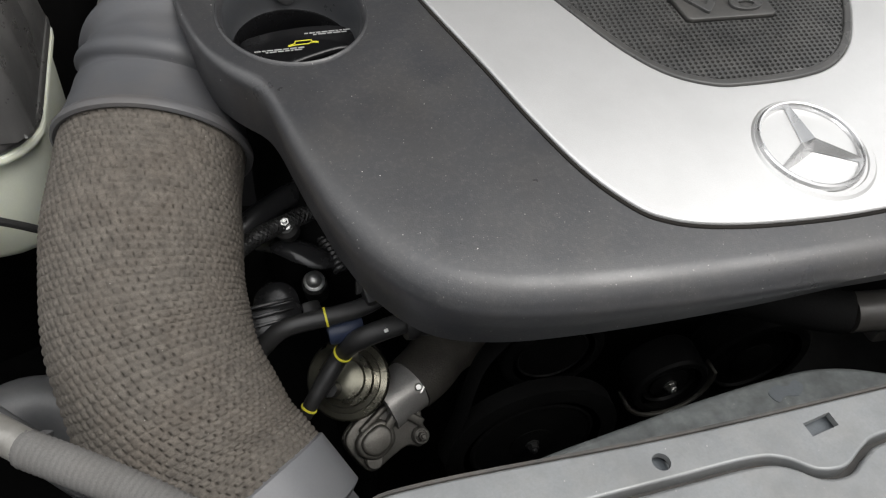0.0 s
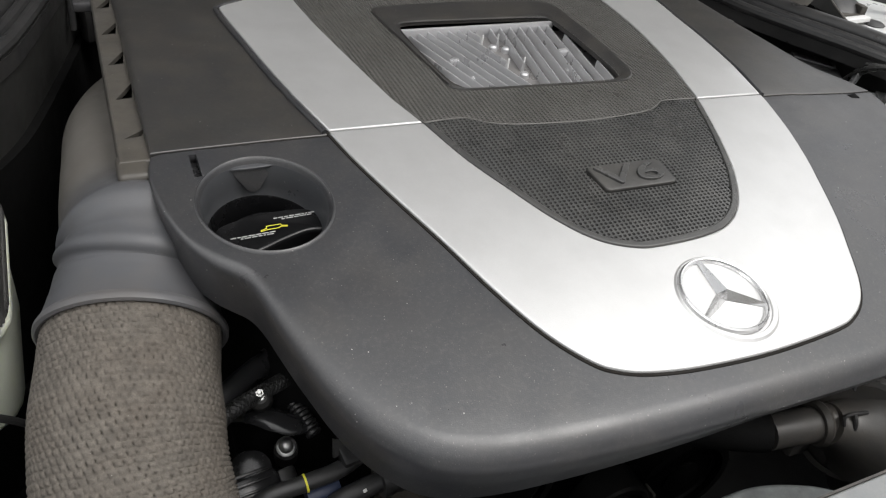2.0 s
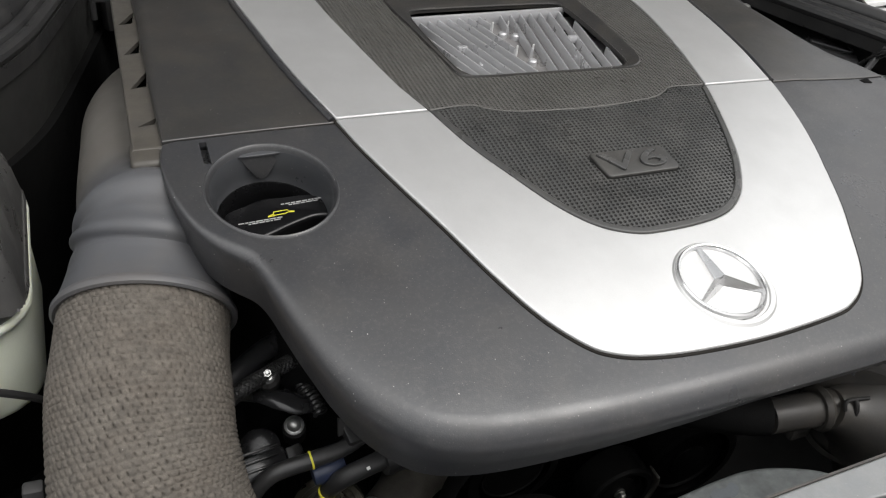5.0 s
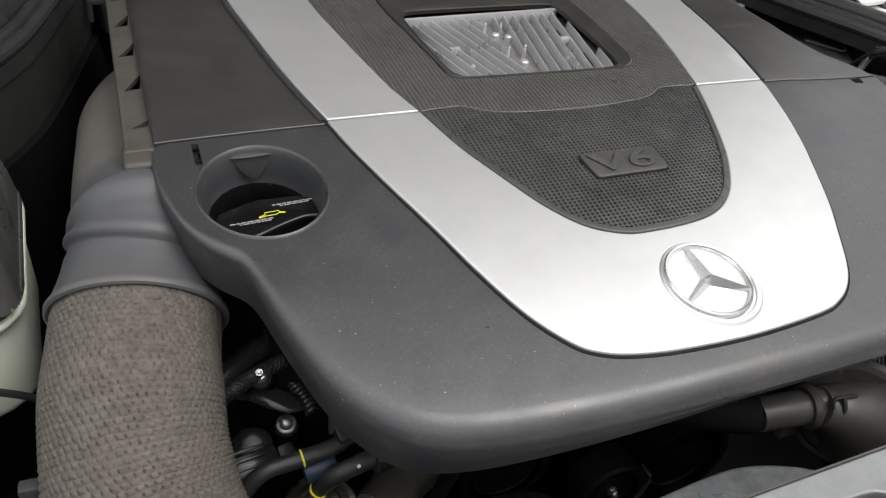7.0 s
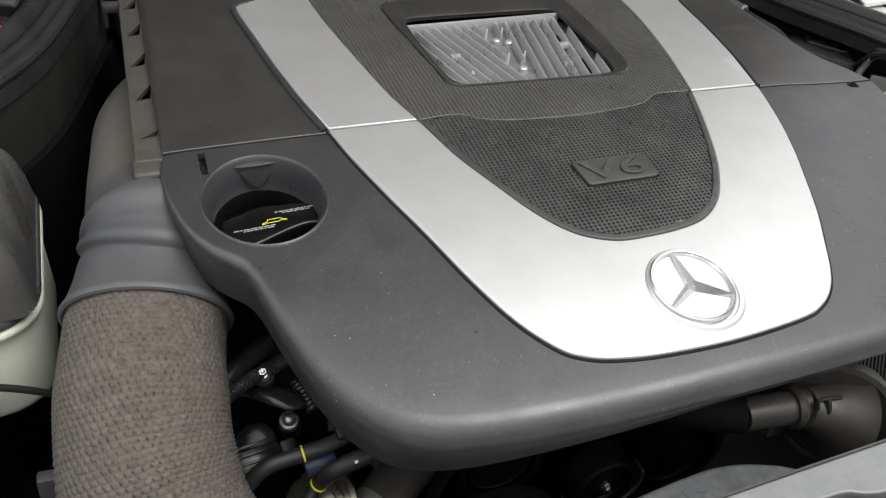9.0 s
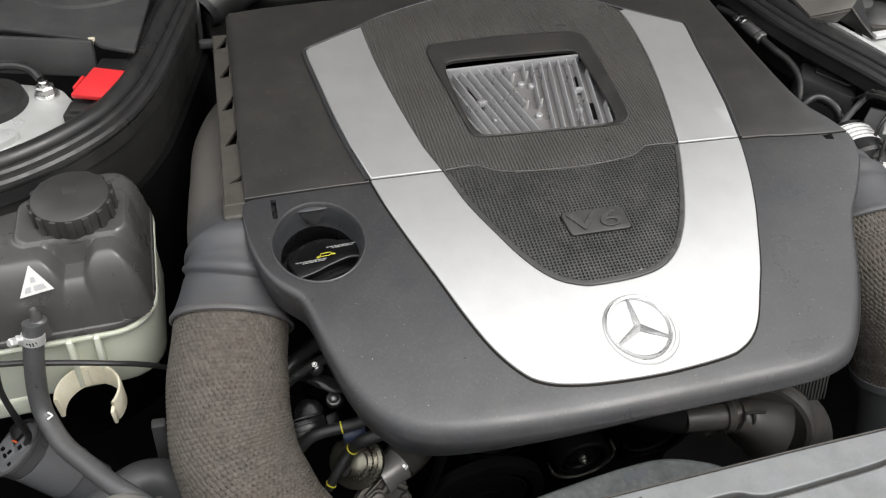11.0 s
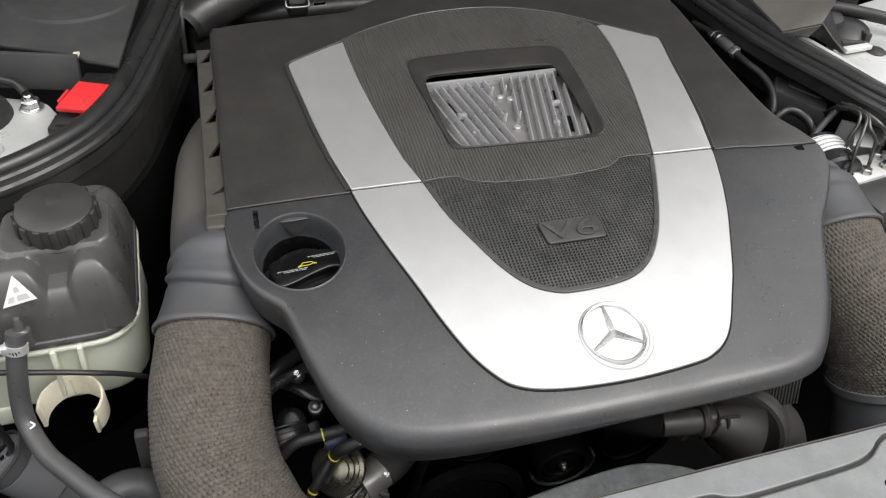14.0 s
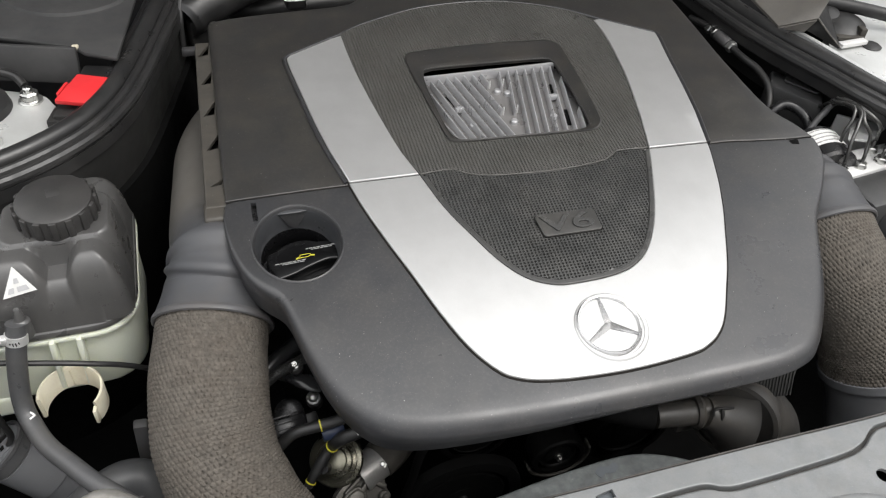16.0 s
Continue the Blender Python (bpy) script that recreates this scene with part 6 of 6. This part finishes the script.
# ---- the engine's front, in the shade under the cover ----
def build_engine():
    e = thing("engine_block", (0, 0.1, 0.45), "dark metal engine block under the cover", "engine")
    # Block and heads near-black too, so the shade is in their colour.
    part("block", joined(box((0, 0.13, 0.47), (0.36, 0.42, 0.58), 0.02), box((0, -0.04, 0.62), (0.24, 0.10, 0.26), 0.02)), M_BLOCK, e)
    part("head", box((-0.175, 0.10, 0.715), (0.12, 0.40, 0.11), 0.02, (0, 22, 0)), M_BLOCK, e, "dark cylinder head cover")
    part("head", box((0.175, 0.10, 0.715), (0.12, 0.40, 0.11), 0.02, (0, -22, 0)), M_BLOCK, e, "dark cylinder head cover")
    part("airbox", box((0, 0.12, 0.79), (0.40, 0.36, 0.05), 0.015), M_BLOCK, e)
    # left front corner of the head: sensors, brackets and bolts
    part("sensor_body", lathe([(0.0115, -0.02), (0.0120, 0.0), (0.0120, 0.003), (0.0105, 0.0042), (0.0050, 0.0048), (0.002, 0.0048)], (-0.2410, -0.1140, 0.7080), (-0.10, -0.45, 0.88), 40), M_GLOSS, e, "black round sensor")
    plug = part("plug", box((-0.2435, -0.1300, 0.7120), (0.030, 0.016, 0.014), 0.003, (30, 0, 8)), M_GLOSS, e, "ribbed black connector plug")
    for k in range(3):
        part("rib", box((-0.2440, -0.1350 + 0.0045 * k, 0.7185 + 0.0022 * k), (0.022, 0.0016, 0.003), 0.0005, (30, 0, 8)), M_GLOSS, plug)
    part("plug_latch", box((-0.2240, -0.1280, 0.7130), (0.010, 0.012, 0.010), 0.002, (30, 0, 8)), M_BLACK, e)
    part("bracket", tube([(-0.246, -0.090, 0.730), (-0.236, -0.098, 0.737), (-0.226, -0.106, 0.7375), (-0.217, -0.111, 0.736), (-0.207, -0.108, 0.732)], [0.004, 0.007, 0.008, 0.007, 0.005], 14, 8, flat=0.45), M_GLOSS, e, "glossy bent bracket")
    part("boss", lathe([(0.0068, -0.02), (0.0068, 0.0), (0.0055, 0.001)], (-0.2200, -0.1095, 0.7160), (-0.1, -0.45, 0.88), 24), M_BLACK, e)
    part("bolt", joined(lathe([(0.0056, 0), (0.0058, 0.0012), (0.0045, 0.0020)], (-0.2200, -0.1095, 0.7170), (-0.1, -0.45, 0.88), 24), lathe([(0.0042, 0.0018), (0.0040, 0.0045), (0.0030, 0.0062), (0.0014, 0.0070)], (-0.2200, -0.1095, 0.7170), (-0.1, -0.45, 0.88), 24)), M_ALU, e, "bright steel bolt")
    part("bolt_washer", lathe([(0.0062, -0.006), (0.0062, 0.0), (0.0040, 0.0022)], (-0.2316, -0.0998, 0.7500), (-0.2, -0.4, 0.88), 24), M_BLACK, e)
    part("bolt", hex_bolt((-0.2316, -0.0998, 0.7525), (-0.2, -0.4, 0.88), 0.0048), M_STEEL, e, "steel bolt in a dark washer")
    part("rail", tube([(-0.266, -0.106, 0.745), (-0.2470, -0.0920, 0.7500), (-0.2360, -0.0840, 0.7510), (-0.2220, -0.0750, 0.7520), (-0.19, -0.055, 0.753)], 0.0070, 16, 6), M_GLOSS, e, "dark glossy pipe")
    pts = [(-0.272, -0.116, 0.738), (-0.2510, -0.1060, 0.7490), (-0.2370, -0.1000, 0.7510), (-0.2190, -0.0930, 0.7520), (-0.195, -0.082, 0.752)]
    line, radius, turns, strands = even_line(smooth_line(pts, 10), 0.0012), 0.0042, 60.0, 7
    part("braided_cable", tube(pts, radius * 0.93, 14, 8), M_RUBBER, e, "black braided cable")
    tan, us, vs = frames_along(line)
    for sign in (-1, 1):
        for k in range(strands):
            a = np.arange(len(line)) * 0.0012 * 2 * np.pi * turns * sign + 2 * np.pi * k / strands
            way = line + radius * (np.cos(a)[:, None] * us + np.sin(a)[:, None] * vs)
            part("strand", tube([tuple(q) for q in way], 0.0005, 4, 1, caps=False), M_RUBBER, e)
    c = thing("corrugated_conduit", (-0.20, -0.11, 0.73), "black corrugated cable conduit under the cover edge", "conduit")
    line = even_line(smooth_line([(-0.2120, -0.0960, 0.735), (-0.2080, -0.1080, 0.733), (-0.2060, -0.1150, 0.730)], 8), 0.0030)
    for k, q in enumerate(line):
        part("ring", lathe([(0.0034, -0.0015), (0.0046, -0.0007), (0.0046, 0.0007), (0.0034, 0.0015)], tuple(q), (0.3, -0.85, -0.4), 14, cap=False), M_RUBBER, c)

    # secondary air valve: zinc dome, casting, hoses with yellow rings
    v = thing("air_valve", (-0.19, -0.15, 0.62), "zinc-plated vacuum air valve on a dirty casting", "air valve")
    ax = np.array([-0.30, -0.52, 0.80])
    ax /= np.linalg.norm(ax)
    at = np.array([-0.2085, -0.1440, 0.6720])
    part("dome", lathe([(0.0195, -0.005), (0.0230, -0.0042), (0.0234, -0.0018), (0.0222, 0.0), (0.0190, 0.001), (0.0186, 0.0030), (0.0158, 0.0042), (0.0150, 0.0070), (0.0118, 0.0082), (0.0110, 0.0102), (0.0070, 0.0115), (0.003, 0.0118)], at, ax, 48), M_ZINC, v, "ribbed zinc dome")
    part("dome_back", lathe([(0.014, -0.025), (0.019, -0.016), (0.0215, -0.005)], at, ax, 40), M_DIRTY, v)
    part("nozzle", lathe([(0.0045, 0.010), (0.0045, 0.022)], at + np.array([-0.006, -0.004, -0.002]), ax, 14), M_BLACK, v)
    put = pose(-0.1930, -0.1630, 0.648, 38, -14, 30) @ Matrix.Scale(0.74, 4)

    def cast_piece(vf):
        return np.array([tuple(put @ Vector(q)) for q in vf[0]]), vf[1]

    plate = smooth_line([(-0.030, -0.010), (-0.026, -0.022), (-0.008, -0.024), (0.006, -0.026), (0.014, -0.034), (0.024, -0.032), (0.028, -0.020), (0.036, -0.006), (0.036, 0.010), (0.028, 0.020), (0.016, 0.016), (0.004, 0.014), (-0.012, 0.016), (-0.028, 0.010)], 5, True)
    part("casting_flange", joined(*(cast_piece(prism(plate * k, z0, z1, 0.0016, segs=3)) for k, z0, z1 in ((1.0, -0.014, -0.009), (0.94, -0.010, -0.006), (0.99, -0.0065, -0.001)))), M_DIRTY, v, "layered cast flange")
    bowl = smooth_line([(-0.026, -0.006), (-0.018, -0.016), (-0.002, -0.016), (0.006, -0.006), (0.002, 0.006), (-0.014, 0.008), (-0.024, 0.004)], 5, True)
    part("casting", joined(*(cast_piece(prism((bowl - (-0.010, -0.004)) * k + (-0.010, -0.004), z0, z1, 0.0028, segs=3)) for k, z0, z1 in ((1.0, -0.002, 0.006), (0.78, 0.004, 0.0095)))), M_DIRTY, v, "dirty cast bowl")
    part("casting_rib", joined(cast_piece(box((0.012, 0.000, 0.0030), (0.038, 0.0065, 0.0085), 0.0018, (0, 0, 16), 3)), cast_piece(box((0.022, -0.010, 0.0010), (0.007, 0.022, 0.006), 0.0018, (0, 0, 22), 3)), cast_piece(box((0.000, 0.009, 0.0015), (0.030, 0.005, 0.006), 0.0016, (0, 0, 4), 3))), M_DIRTY, v, "cast ribs")
    for x, y in ((0.0185, -0.0265), (0.0285, 0.0095), (-0.0205, -0.0150)):
        part("casting_lug", cast_piece(lathe([(0.0068, -0.010), (0.0070, 0.002), (0.0058, 0.0036)], (x, y, 0), n=22)), M_DIRTY, v)
    for x, y in ((0.0185, -0.0265), (0.0285, 0.0095)):
        part("flange_bolt", cast_piece(hex_bolt((x, y, 0.0034), (0, 0, 1), 0.0068)), M_DIRTY, v)
    part("neck", tube([(-0.190, -0.150, 0.650), (-0.180, -0.146, 0.652), (-0.171, -0.1415, 0.653)], [0.017, 0.0155, 0.0158], 28, 8), M_NECK, v, "pale cast outlet neck")
    part("outlet", tube([(-0.172, -0.142, 0.653), (-0.160, -0.134, 0.654), (-0.146, -0.121, 0.654), (-0.128, -0.110, 0.650)], [0.0168, 0.0175, 0.018, 0.018], 28, 8), M_GRIME, v, "grimy dark outlet pipe")
    part("bolt", hex_bolt((-0.1690, -0.1490, 0.659), (-0.1, -0.5, 0.8), 0.008), M_STEEL, v, "bright steel bolt")
    h = thing("vacuum_hose", (-0.20, -0.15, 0.70), "black rubber vacuum hose with a yellow ring", "hose", "vacuum hoses")
    part("hose_body", tube([(-0.252, -0.148, 0.715), (-0.240, -0.1460, 0.7255), (-0.2190, -0.1460, 0.7295), (-0.200, -0.1440, 0.731), (-0.180, -0.136, 0.733), (-0.15, -0.125, 0.735)], 0.0047, 18, 8), M_RUBBER, h)
    part("yellow_ring", lathe([(0.0046, -0.0006), (0.0051, -0.0005), (0.0051, 0.0005), (0.0046, 0.0006)], (-0.2190, -0.1460, 0.7295), (1, 0.04, 0.12), 24, cap=False), M_YELLOW, h, "yellow painted ring")
    part("blue_sleeve", lathe([(0.0060, -0.008), (0.0068, -0.006), (0.0068, 0.008), (0.0060, 0.010)], (-0.2105, -0.1455, 0.7180), (1, 0.1, 0.1), 20), M_BLUE, h, "dark blue sleeve")
    h = thing("vacuum_hose", (-0.21, -0.16, 0.69), "black elbow hose with two yellow rings on the valve", "hose", "vacuum hoses")
    line = [(-0.176, -0.1540, 0.727), (-0.192, -0.1565, 0.7260), (-0.2045, -0.1555, 0.7195), (-0.2120, -0.1513, 0.7048), (-0.2215, -0.1575, 0.6945), (-0.2295, -0.1640, 0.6870), (-0.2345, -0.1675, 0.679)]
    part("hose_body", tube(line, [0.0056, 0.0054, 0.0054, 0.0048, 0.0048, 0.0040, 0.0036], 18, 8), M_RUBBER, h)
    part("fitting", lathe([(0.0090, -0.01), (0.0098, -0.006), (0.0090, -0.003), (0.0098, 0.001), (0.0090, 0.004)], (-0.172, -0.1535, 0.727), (1, 0.15, 0), 20), M_BLACK, h)
    part("white_dot", box((-0.1915, -0.1605, 0.7300), (0.0022, 0.0018, 0.001), 0.0004, (35, 0, 20)), M_WHITE, h, "small white dot")
    part("yellow_ring", lathe([(0.0046, -0.0006), (0.0053, -0.0005), (0.0053, 0.0005), (0.0046, 0.0006)], (-0.2118, -0.1516, 0.7055), (0.45, -0.12, 0.85), 24, cap=False), M_YELLOW, h, "yellow painted ring")
    part("yellow_ring", lathe([(0.0036, -0.0006), (0.0044, -0.0005), (0.0044, 0.0005), (0.0036, 0.0006)], (-0.2322, -0.1660, 0.6830), (0.5, 0.35, 0.8), 24, cap=False), M_YELLOW, h, "yellow painted ring")
    b = thing("bracket", (-0.2, -0.13, 0.73), "black plastic cable bracket between the hoses", "bracket")
    part("plate", box((-0.183, -0.138, 0.737), (0.034, 0.014, 0.008), 0.002, (20, 0, 10)), M_BLACK, b)
    part("fin", prism([(0, 0), (0.016, 0.002), (0.002, 0.010)], 0, 0.002, place=pose(-0.203, -0.140, 0.737, 60, 0, 10)), M_BLACK, b)

    # belt drive
    def pulley(x, y, z, r, w, label, hub=0.35, bolt=M_STEEL):
        p = thing("belt_pulley", (x, y, z - r), label, "pulley", "belt pulleys")
        d = (0, -1, 0.0)
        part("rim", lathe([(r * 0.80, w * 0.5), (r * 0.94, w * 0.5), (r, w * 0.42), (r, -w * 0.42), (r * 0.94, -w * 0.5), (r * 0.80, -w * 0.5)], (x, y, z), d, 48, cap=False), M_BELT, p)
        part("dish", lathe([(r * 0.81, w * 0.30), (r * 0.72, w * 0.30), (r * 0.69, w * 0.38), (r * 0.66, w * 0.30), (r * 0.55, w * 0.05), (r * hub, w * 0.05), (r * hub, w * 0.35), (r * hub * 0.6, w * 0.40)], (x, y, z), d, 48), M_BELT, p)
        if bolt:
            part("centre_bolt", hex_bolt((x, y - w * 0.40, z), d, 0.0062), bolt, p, "centre bolt")

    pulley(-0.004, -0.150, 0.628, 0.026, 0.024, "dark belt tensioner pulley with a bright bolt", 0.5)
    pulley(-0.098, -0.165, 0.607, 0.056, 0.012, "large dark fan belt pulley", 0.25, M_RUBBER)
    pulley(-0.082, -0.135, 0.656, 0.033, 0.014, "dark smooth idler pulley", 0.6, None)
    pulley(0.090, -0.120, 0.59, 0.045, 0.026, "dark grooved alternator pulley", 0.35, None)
    t = thing("belt_tensioner", (0.01, -0.15, 0.56), "dirty pale tensioner arm curving round the pulley", "tensioner")
    a = np.radians(np.linspace(200, 375, 30))
    arm = [(0.0292 * math.cos(k), 0.0292 * math.sin(k)) for k in a] + [(0.0318 * math.cos(k), 0.0318 * math.sin(k)) for k in a[::-1]]
    part("arm", prism(arm, -0.006, 0.006, 0.0012, place=pose(-0.004, -0.156, 0.628, 90, 0, 0)), M_DIRTY, t)
    d = thing("drive_belt", (-0.03, -0.16, 0.55), "black ribbed drive belt", "belt")
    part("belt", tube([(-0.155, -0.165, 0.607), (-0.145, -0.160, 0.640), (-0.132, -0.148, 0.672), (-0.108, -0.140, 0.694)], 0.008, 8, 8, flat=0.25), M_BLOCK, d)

    # thermostat housing and coolant pipes to the right
    th = thing("thermostat_housing", (0.10, -0.18, 0.68), "dark plastic thermostat housing with a clipped coolant pipe", "thermostat housing")
    part("pipe", tube([(0.046, -0.200, 0.7350), (0.060, -0.2015, 0.7350), (0.078, -0.2040, 0.7355), (0.092, -0.2055, 0.7360)], [0.0106, 0.0108, 0.0110, 0.0114], 28, 6), M_PLUMB, th)
    part("flange", lathe([(0.0130, -0.003), (0.0148, 0), (0.0130, 0.003)], (0.082, -0.2045, 0.7360), (1, -0.15, 0.0), 32), M_PLUMB, th)
    part("outlet", tube([(0.0, -0.165, 0.728), (0.025, -0.188, 0.733), (0.047, -0.200, 0.7350)], [0.016, 0.0128, 0.0118], 20, 6), M_BLOCK, th)
    part("spring_clip", tube([(0.0885, -0.2165, 0.7440), (0.0895, -0.2140, 0.7500), (0.1050, -0.2160, 0.7500)], 0.0012, 8, 5), M_BLACK, th, "black wire clip")
    part("spring_clip", tube([(0.0955, -0.2150, 0.7500), (0.0950, -0.2190, 0.744), (0.0930, -0.2215, 0.730)], 0.0015, 8, 5), M_BLACK, th, "black wire clip")
    part("foot", box((0.075, -0.202, 0.720), (0.016, 0.012, 0.016), 0.003), M_PLUMB, th)
    r = thing("radiator_hose", (0.15, -0.21, 0.66), "grey rubber radiator hose bending down behind the crossmember", "hose")
    out = np.array([-0.73, -0.64, 0.22])
    out /= np.linalg.norm(out)
    mid = np.array([0.1150, -0.2120, 0.7275])
    bend = [tuple(mid + out * 0.002), tuple(mid - out * 0.012), (0.140, -0.2010, 0.7080), (0.160, -0.2040, 0.6900), (0.172, -0.213, 0.655)]
    part("hose_body", tube(bend, [0.0330, 0.0330, 0.0330, 0.0320, 0.0300], 44, 8), M_PLUMB, r)
    part("ribbed_band", lathe([(0.0325, -0.0050), (0.0362, -0.0045), (0.0372, 0.0), (0.0362, 0.0045), (0.0325, 0.0050)], mid, out, 64, cap=False), M_PLUMB, r, "raised ribbed band")
    for k in range(9):
        a = radians(-64 + 5.5 * k)
        u = np.cross((0, 0, 1.0), out)
        u /= np.linalg.norm(u)
        c = mid + 0.0369 * (math.cos(a) * u + math.sin(a) * np.cross(out, u))
        part("tooth", lathe([(0.0009, -0.0045), (0.0012, 0.0), (0.0009, 0.0045)], tuple(c), out, 8), M_PLUMB, r)
    part("funnel", lathe([(0.0330, 0.000), (0.0290, 0.002), (0.0225, 0.009), (0.0175, 0.017), (0.0140, 0.024), (0.0128, 0.030)], mid, (-0.90, 0.16, 0.30), 48), M_PLUMB, r, "funnel at the pipe end")
    f = thing("air_filter_mesh", (0.16, -0.15, 0.72), "dark ribbed mesh panel under the cover corner", "filter panel")
    place = pose(0.1520, -0.2000, 0.7640, 56, 0, -8)
    part("mesh_panel", prism([(-0.028, 0.016), (0.014, 0.016), (0.018, 0.006), (0.008, -0.022), (-0.020, -0.022)], -0.004, 0.0, 0.001, place=place), M_LINER, f)
    for k in range(14):
        x = -0.024 + 0.0028 * k
        b = box((x, -0.004, 0.0006), (0.0012, 0.034, 0.0014), 0.0003, (0, 0, -8))
        part("rib", ([tuple(place @ Vector(q)) for q in b[0]], b[1]), M_LINER, f)


build_engine()


def build_rear():
    l = thing("bonnet_latch_clip", (-0.165, 0.37, 0.84), "black plastic hose clip behind the engine cover", "clip")
    part("clip_body", box((-0.1660, 0.3660, 0.8400), (0.024, 0.026, 0.026), 0.004, (0, 0, 5), 3, 0.85), M_BLACK, l)
    part("clip_window", box((-0.1660, 0.3575, 0.8500), (0.0180, 0.0120, 0.0120), 0.002, (18, 0, 3)), M_NECK, l, "pale grey clip face")
    part("clip_wire", tube([(-0.1785, 0.3580, 0.848), (-0.1790, 0.3520, 0.844), (-0.1760, 0.3500, 0.8415), (-0.1560, 0.3500, 0.8415), (-0.1530, 0.3520, 0.844), (-0.1535, 0.3580, 0.848)], 0.0008, 8, 5), M_ALU, l, "bright spring wire")
    part("clip_tab", box((-0.1420, 0.3470, 0.8465), (0.0135, 0.0050, 0.0040), 0.0008, (0, 0, 4)), M_CHROME, l, "bright metal tab")
    part("clip_hose", tube([(-0.205, 0.41, 0.850), (-0.190, 0.385, 0.848), (-0.176, 0.368, 0.844)], 0.0065, 14, 6), M_RUBBER, l, "black hose end")
    h = thing("heater_hose", (-0.2, 0.4, 0.80), "black heater hose running behind the engine cover", "hose")
    part("hose_body", tube([(-0.25, 0.42, 0.80), (-0.20, 0.405, 0.806), (-0.1, 0.415, 0.806), (0.0, 0.42, 0.80), (0.1, 0.41, 0.80)], 0.012, 16, 6), M_RUBBER, h)
    s = thing("fresh_air_duct", (-0.26, 0.36, 0.78), "dusty black moulded air duct at the bulkhead corner", "air duct")
    part("duct_tube", duct_skin([(-0.292, 0.336, 0.832), (-0.275, 0.352, 0.838), (-0.250, 0.368, 0.843), (-0.222, 0.384, 0.848), (-0.190, 0.405, 0.852), (-0.15, 0.43, 0.856)], [(0, 0.018), (0.006, 0.0225), (0.04, 0.0240), (0.08, 0.0225), (0.25, 0.0210)], 40), M_SEAL, s)
    part("duct_web", box((-0.2660, 0.3500, 0.806), (0.050, 0.012, 0.050), 0.003, (0, 0, 28)), M_BLACK, s)
    part("duct_rib", tube([(-0.296, 0.318, 0.800), (-0.2945, 0.325, 0.835), (-0.292, 0.338, 0.854), (-0.288, 0.352, 0.859)], 0.0030, 10, 6), M_SEAL, s, "moulded rib")


build_rear()
